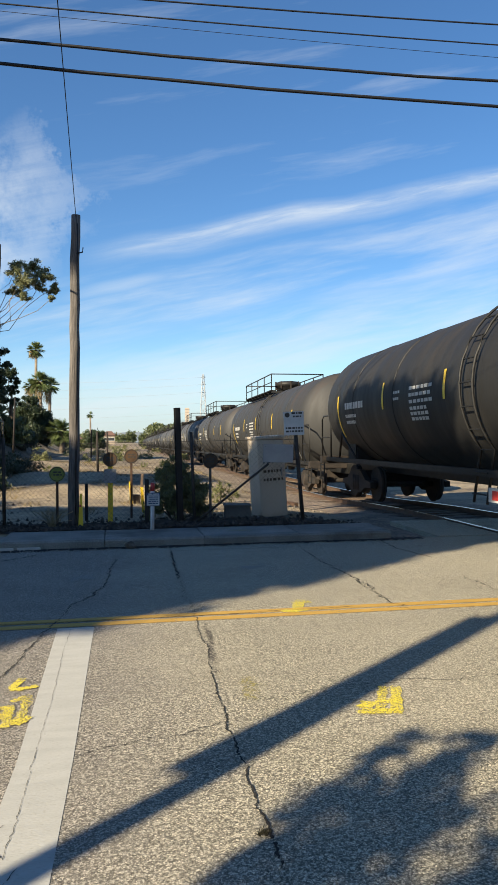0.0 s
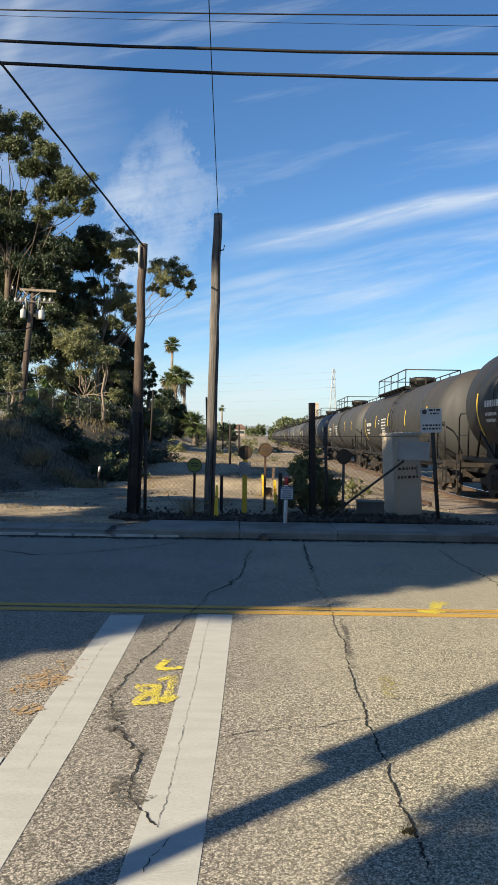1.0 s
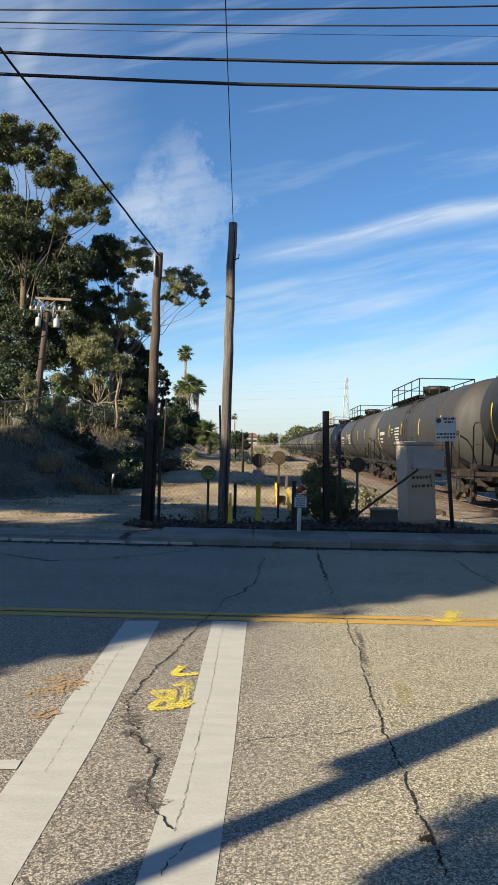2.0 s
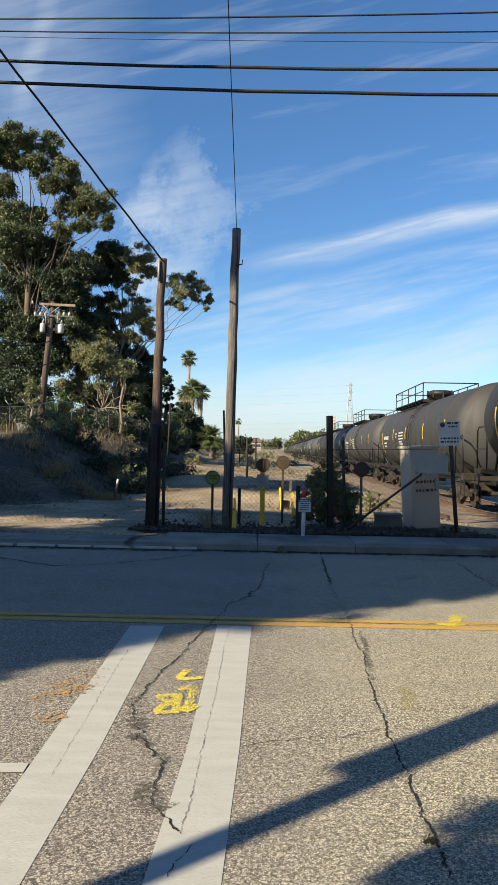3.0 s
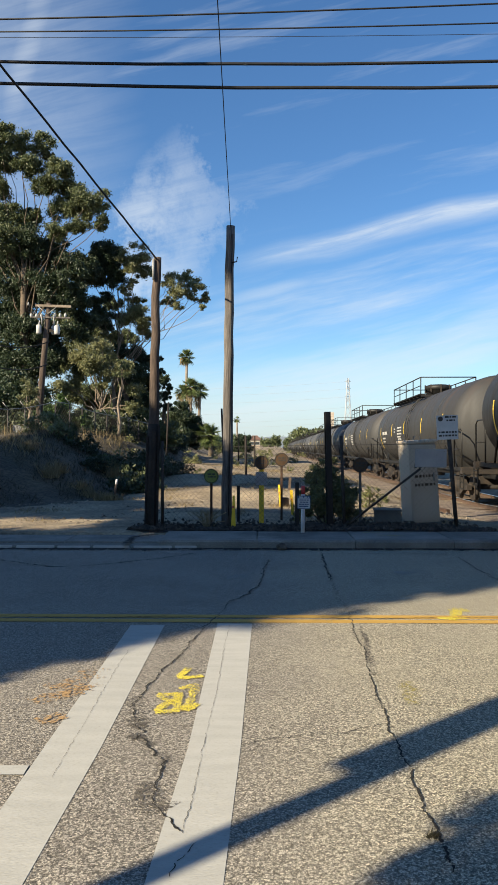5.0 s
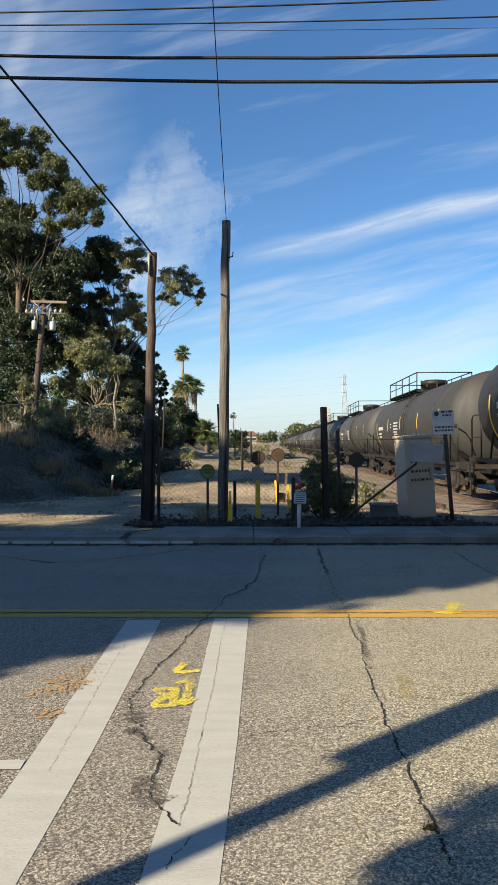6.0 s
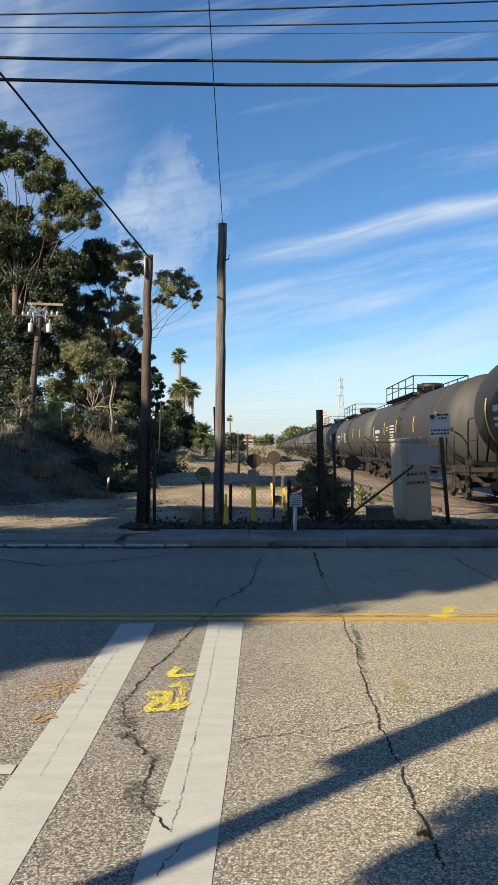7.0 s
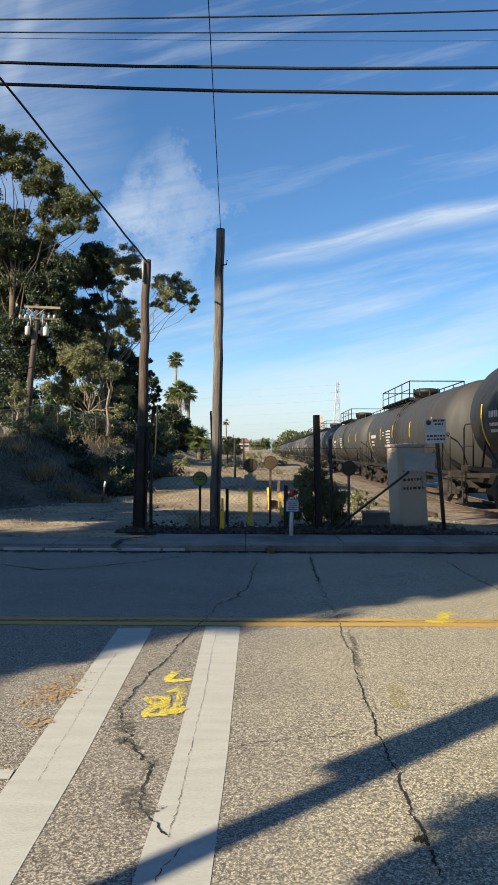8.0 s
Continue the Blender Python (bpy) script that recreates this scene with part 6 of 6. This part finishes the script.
pylon((51.49, 420.00, 1.56), 38.5, 4.4, "tall steel lattice power pylon on the skyline")
for v in (0.34, 0.42, 0.56, 0.72, 0.84, 0.95):
    z = 38.5 * v
    b = Vector((51.49, 420.00, 1.56))
    cable("power_line", b + Vector((0, 0, z)), (-190, 440, z + 1), 4.0, 0.05, "distant power line sagging from the pylon")

tower = thing("far_tower", "hazy beige tower block beyond the train", "tower", Matrix.Translation((30.1, 300.0, 0.0)))
part("shaft", boxed((-0.8, -0.8, 0), (0.8, 0.8, 14.9), 0.05), FAR_BEIGE, tower)
for z in np.arange(6.5, 14.4, 1.1):
    part("ledge", boxed((-0.95, -0.95, z), (0.95, 0.95, z + 0.3)), FAR_BEIGE, tower)

# far trees, houses, hills
def far_trees():
    rng = np.random.default_rng(15)
    cl = []
    for x, y, r in ((17, 260, 4.5), (21, 262, 5.0), (13, 280, 3.5), (27, 265, 4.0), (-10, 330, 4), (-18, 300, 4.5), (-26, 290, 5), (6, 420, 4.5), (33, 300, 4), (40, 310, 5), (48, 330, 5), (60, 340, 6), (75, 340, 6), (95, 350, 7), (-40, 280, 5), (-55, 280, 6), (-2, 430, 4)):
        cl += [((x + rng.normal(0, r * 0.4), y, r * rng.uniform(0.4, 1.0)), r * rng.uniform(0.5, 0.8)) for _ in range(4)]
    v, f = leaf_cloud(rng, cl, 70, 0.7)
    tagged(raw("far_woods", v, f, LEAF_GUM), "hazy green treetops at the end of the line", "trees", kind="stuff")


far_trees()


def far_scrub():
    rng = np.random.default_rng(18)
    cl = []
    for _ in range(150):
        y = rng.uniform(34, 190)
        x = rng.uniform(-0.16, 0.045) * y - 1.0 + (0.03 * y if rng.uniform() > 0.6 else 0)
        if x > 3.6 + 0.037 * y:
            continue
        r = rng.uniform(0.2, 0.7)
        cl.append(((x, y, land(x, y) + 0.25 * r), r))
    v, f = leaf_cloud(rng, cl, 700, 0.09)
    tagged(raw("scrub", v, f, LEAF_BUSH), "low dry scrub scattered along the dirt road", "scrub", kind="stuff")


far_scrub()


def house(x, y, w, h, label):
    t = thing("house", label, "house", Matrix.Translation((x, y, 0)))
    wall = part("wall", boxed((-w / 2, 0, 0), (w / 2, 8, h), 0.02), STUCCO, t)
    bm = bmesh.new()
    vs = [bm.verts.new(p) for p in ((-w / 2 - 0.5, -0.5, h), (w / 2 + 0.5, -0.5, h), (w / 2 + 0.5, 8.5, h), (-w / 2 - 0.5, 8.5, h), (-w / 4, 4, h + 1.6), (w / 4, 4, h + 1.6))]
    for q in ((0, 1, 5, 4), (1, 2, 5), (2, 3, 4, 5), (3, 0, 4), (0, 3, 2, 1)):
        bm.faces.new([vs[i] for i in q])
    part("roof", bm, ROOF_TILE, t)
    for k in range(3):
        wx = (-0.3 + 0.3 * k) * w
        win = part("window", boxed((wx - 0.7, -0.06, h - 2.0), (wx + 0.7, -0.01, h - 0.8), 0.02), SIGN_WHITE, t)
        part("pane", boxed((wx - 0.6, -0.08, h - 1.9), (wx + 0.6, -0.062, h - 0.9)), GLASS_DARK, win)


house(-1.6, 270, 4, 3.4, "pale stucco house with a brown tiled roof")
house(-17.5, 320, 8, 2.4, "low pale house with a brown roof")
bm = bmesh.new()
prev = None
for i in range(121):
    x = -2400 + 40 * i
    z = 38 + 26 * noise.noise((x * 0.0016, 3.1, 0)) + 10 * noise.noise((x * 0.006, 1.1, 0))
    row = [bm.verts.new((x, 3600, -20)), bm.verts.new((x, 3600, max(z, 4))), bm.verts.new((x, 3900, -20))]
    if prev:
        bm.faces.new((prev[0], row[0], row[1], prev[1]))
        bm.faces.new((prev[1], row[1], row[2], prev[2]))
    prev = row
tagged(solid("backdrop", bm, HILL), "low hazy blue hills on the horizon", "hills", kind="structure")


# ---- unseen wall, added: closes the place behind the camera and cuts sky light ----
tagged(solid("wall_sky_block", boxed((-1.0, -9.3, -0.3), (45.0, -9.0, 9.0)), STUCCO), "unseen stucco wall added behind the near pavement to block sky light", "wall", kind="structure")


# ---- behind the camera: what shades the street ----
SHIFT = WAY / math.tan(SUN_EL)                          # ground run of a shadow for each metre of height


def shade_tree(name, area, heights, count, size, root, label, seed):
    """A tree whose crown stands where its shade, falling over the area, says it must."""
    rng = np.random.default_rng(seed)
    clumps = []
    while len(clumps) < count:
        u, v = rng.uniform(0, 1, 2)
        a, b, c, d = [Vector((*p, 0)) for p in area]
        g = a.lerp(b, u).lerp(d.lerp(c, u), v)
        h = rng.uniform(*heights)
        p = g - SHIFT * h + Vector((0, 0, h))
        clumps.append((tuple(p), size))
    mid = sum((Vector(c) for c, _ in clumps), Vector()) / len(clumps)
    return tree(name, (mid.x + root[0], mid.y + root[1], 0.1), (mid.x, mid.y, mid.z - 1.0), clumps, 900, 0.13, LEAF_DARK, BARK_DARK, 0.25, label, seed)


shade_tree("street_tree", [(-10.5, -0.9), (-1.0, 6.0), (-2.0, 12.2), (-10.5, 12.1)], (5.5, 8.0), 420, 0.55, (0, 0), "leafy street tree shading the roadway", 31)
shade_tree("street_tree", [(-1.2, 5.9), (7.4, 11.9), (8.2, 16.3), (-1.0, 13.2)], (9.0, 11.0), 1150, 0.46, (0, 0), "leafy street tree shading the far pavement", 32)
shade_tree("street_tree", [(-2.0, 12.8), (1.0, 13.2), (0.6, 15.9), (-2.4, 16.5)], (9.0, 11.0), 170, 0.5, (0, 0), "slim leafy street tree", 37)
shade_tree("street_tree", [(-15.0, 14.9), (-2.5, 15.0), (-3.2, 23.0), (-15.0, 26.0)], (9.0, 12.0), 620, 0.6, (0, 0), "tall leafy street tree shading the bank", 34)
shade_tree("street_tree", [(-5.0, 24.8), (3.0, 25.8), (3.4, 31.0), (-5.0, 33.0)], (12.0, 15.0), 360, 0.7, (0, 0), "tall leafy street tree shading the dirt yard", 36)
shade_tree("street_tree", [(6.2, 14.9), (8.8, 14.0), (9.6, 20.5), (6.9, 20.5)], (12.0, 14.0), 200, 0.55, (0, 0), "tall leafy street tree shading the crossing", 38)
# a small tree with feathery sprays, close behind the kerb
sprays = []
rng = np.random.default_rng(33)
for line in ([(0.44, 2.51), (0.77, 2.88), (1.24, 3.26), (1.75, 3.72)], [(0.79, 2.44), (1.27, 2.97), (1.62, 3.27), (2.08, 3.62)], [(0.94, 2.41), (1.35, 2.77), (1.62, 3.10)], [(1.19, 2.25), (1.65, 2.75), (2.02, 3.02)], [(0.60, 2.48), (0.95, 2.69), (1.32, 3.16)]):
    for p, q in zip(line, line[1:]):
        for u in np.arange(0, 1, 0.16):
            g = Vector((*p, 0)).lerp(Vector((*q, 0)), u) + Vector((rng.normal(0, 0.04), rng.normal(0, 0.04), 0))
            h = rng.uniform(3.7, 4.0)
            sprays.append((tuple(g - SHIFT * h + Vector((0, 0, h))), 0.11))
mid = sum((Vector(c) for c, _ in sprays), Vector()) / len(sprays)
tree("feathery_tree", (mid.x - 0.9, mid.y - 1.2, 0.1), (mid.x - 0.6, mid.y - 0.9, mid.z - 0.4), sprays, 2600, 0.05, LEAF_DARK, BARK_DARK, 0.05, "small street tree with feathery sprays of leaves", 35)
PB = Vector((-0.095, 2.88, 0)) - WAY * 6.2
sig = thing("street_pole", "steel street pole with a narrow cabinet strapped to it", "pole", Matrix.Translation((PB.x, PB.y, 0.0)))
part("shaft", tube(bmesh.new(), [(0, 0, -0.2), (0, 0, 7.5)], [0.085, 0.075], 14), GREY_STEEL, sig)
part("box", boxed((-0.08, 0.06, 3.75), (0.08, 0.215, 5.75), 0.01, pose(0, 0, 0, 0, 0, 40.6)), BOX_GREY, sig)
sprout = thing("crack_weed", "small green weed growing in the asphalt crack", "weed", Matrix.Translation((*(0.74, 2.90), 0.0)))
rng = np.random.default_rng(77)
v, f = grass(rng, np.concatenate([rng.normal(0, 0.012, (90, 2)), np.zeros((90, 1))], 1), 0.022, 0.003, 0.7)
raw("sprig", v, f, GRASS_DARK, sprout)
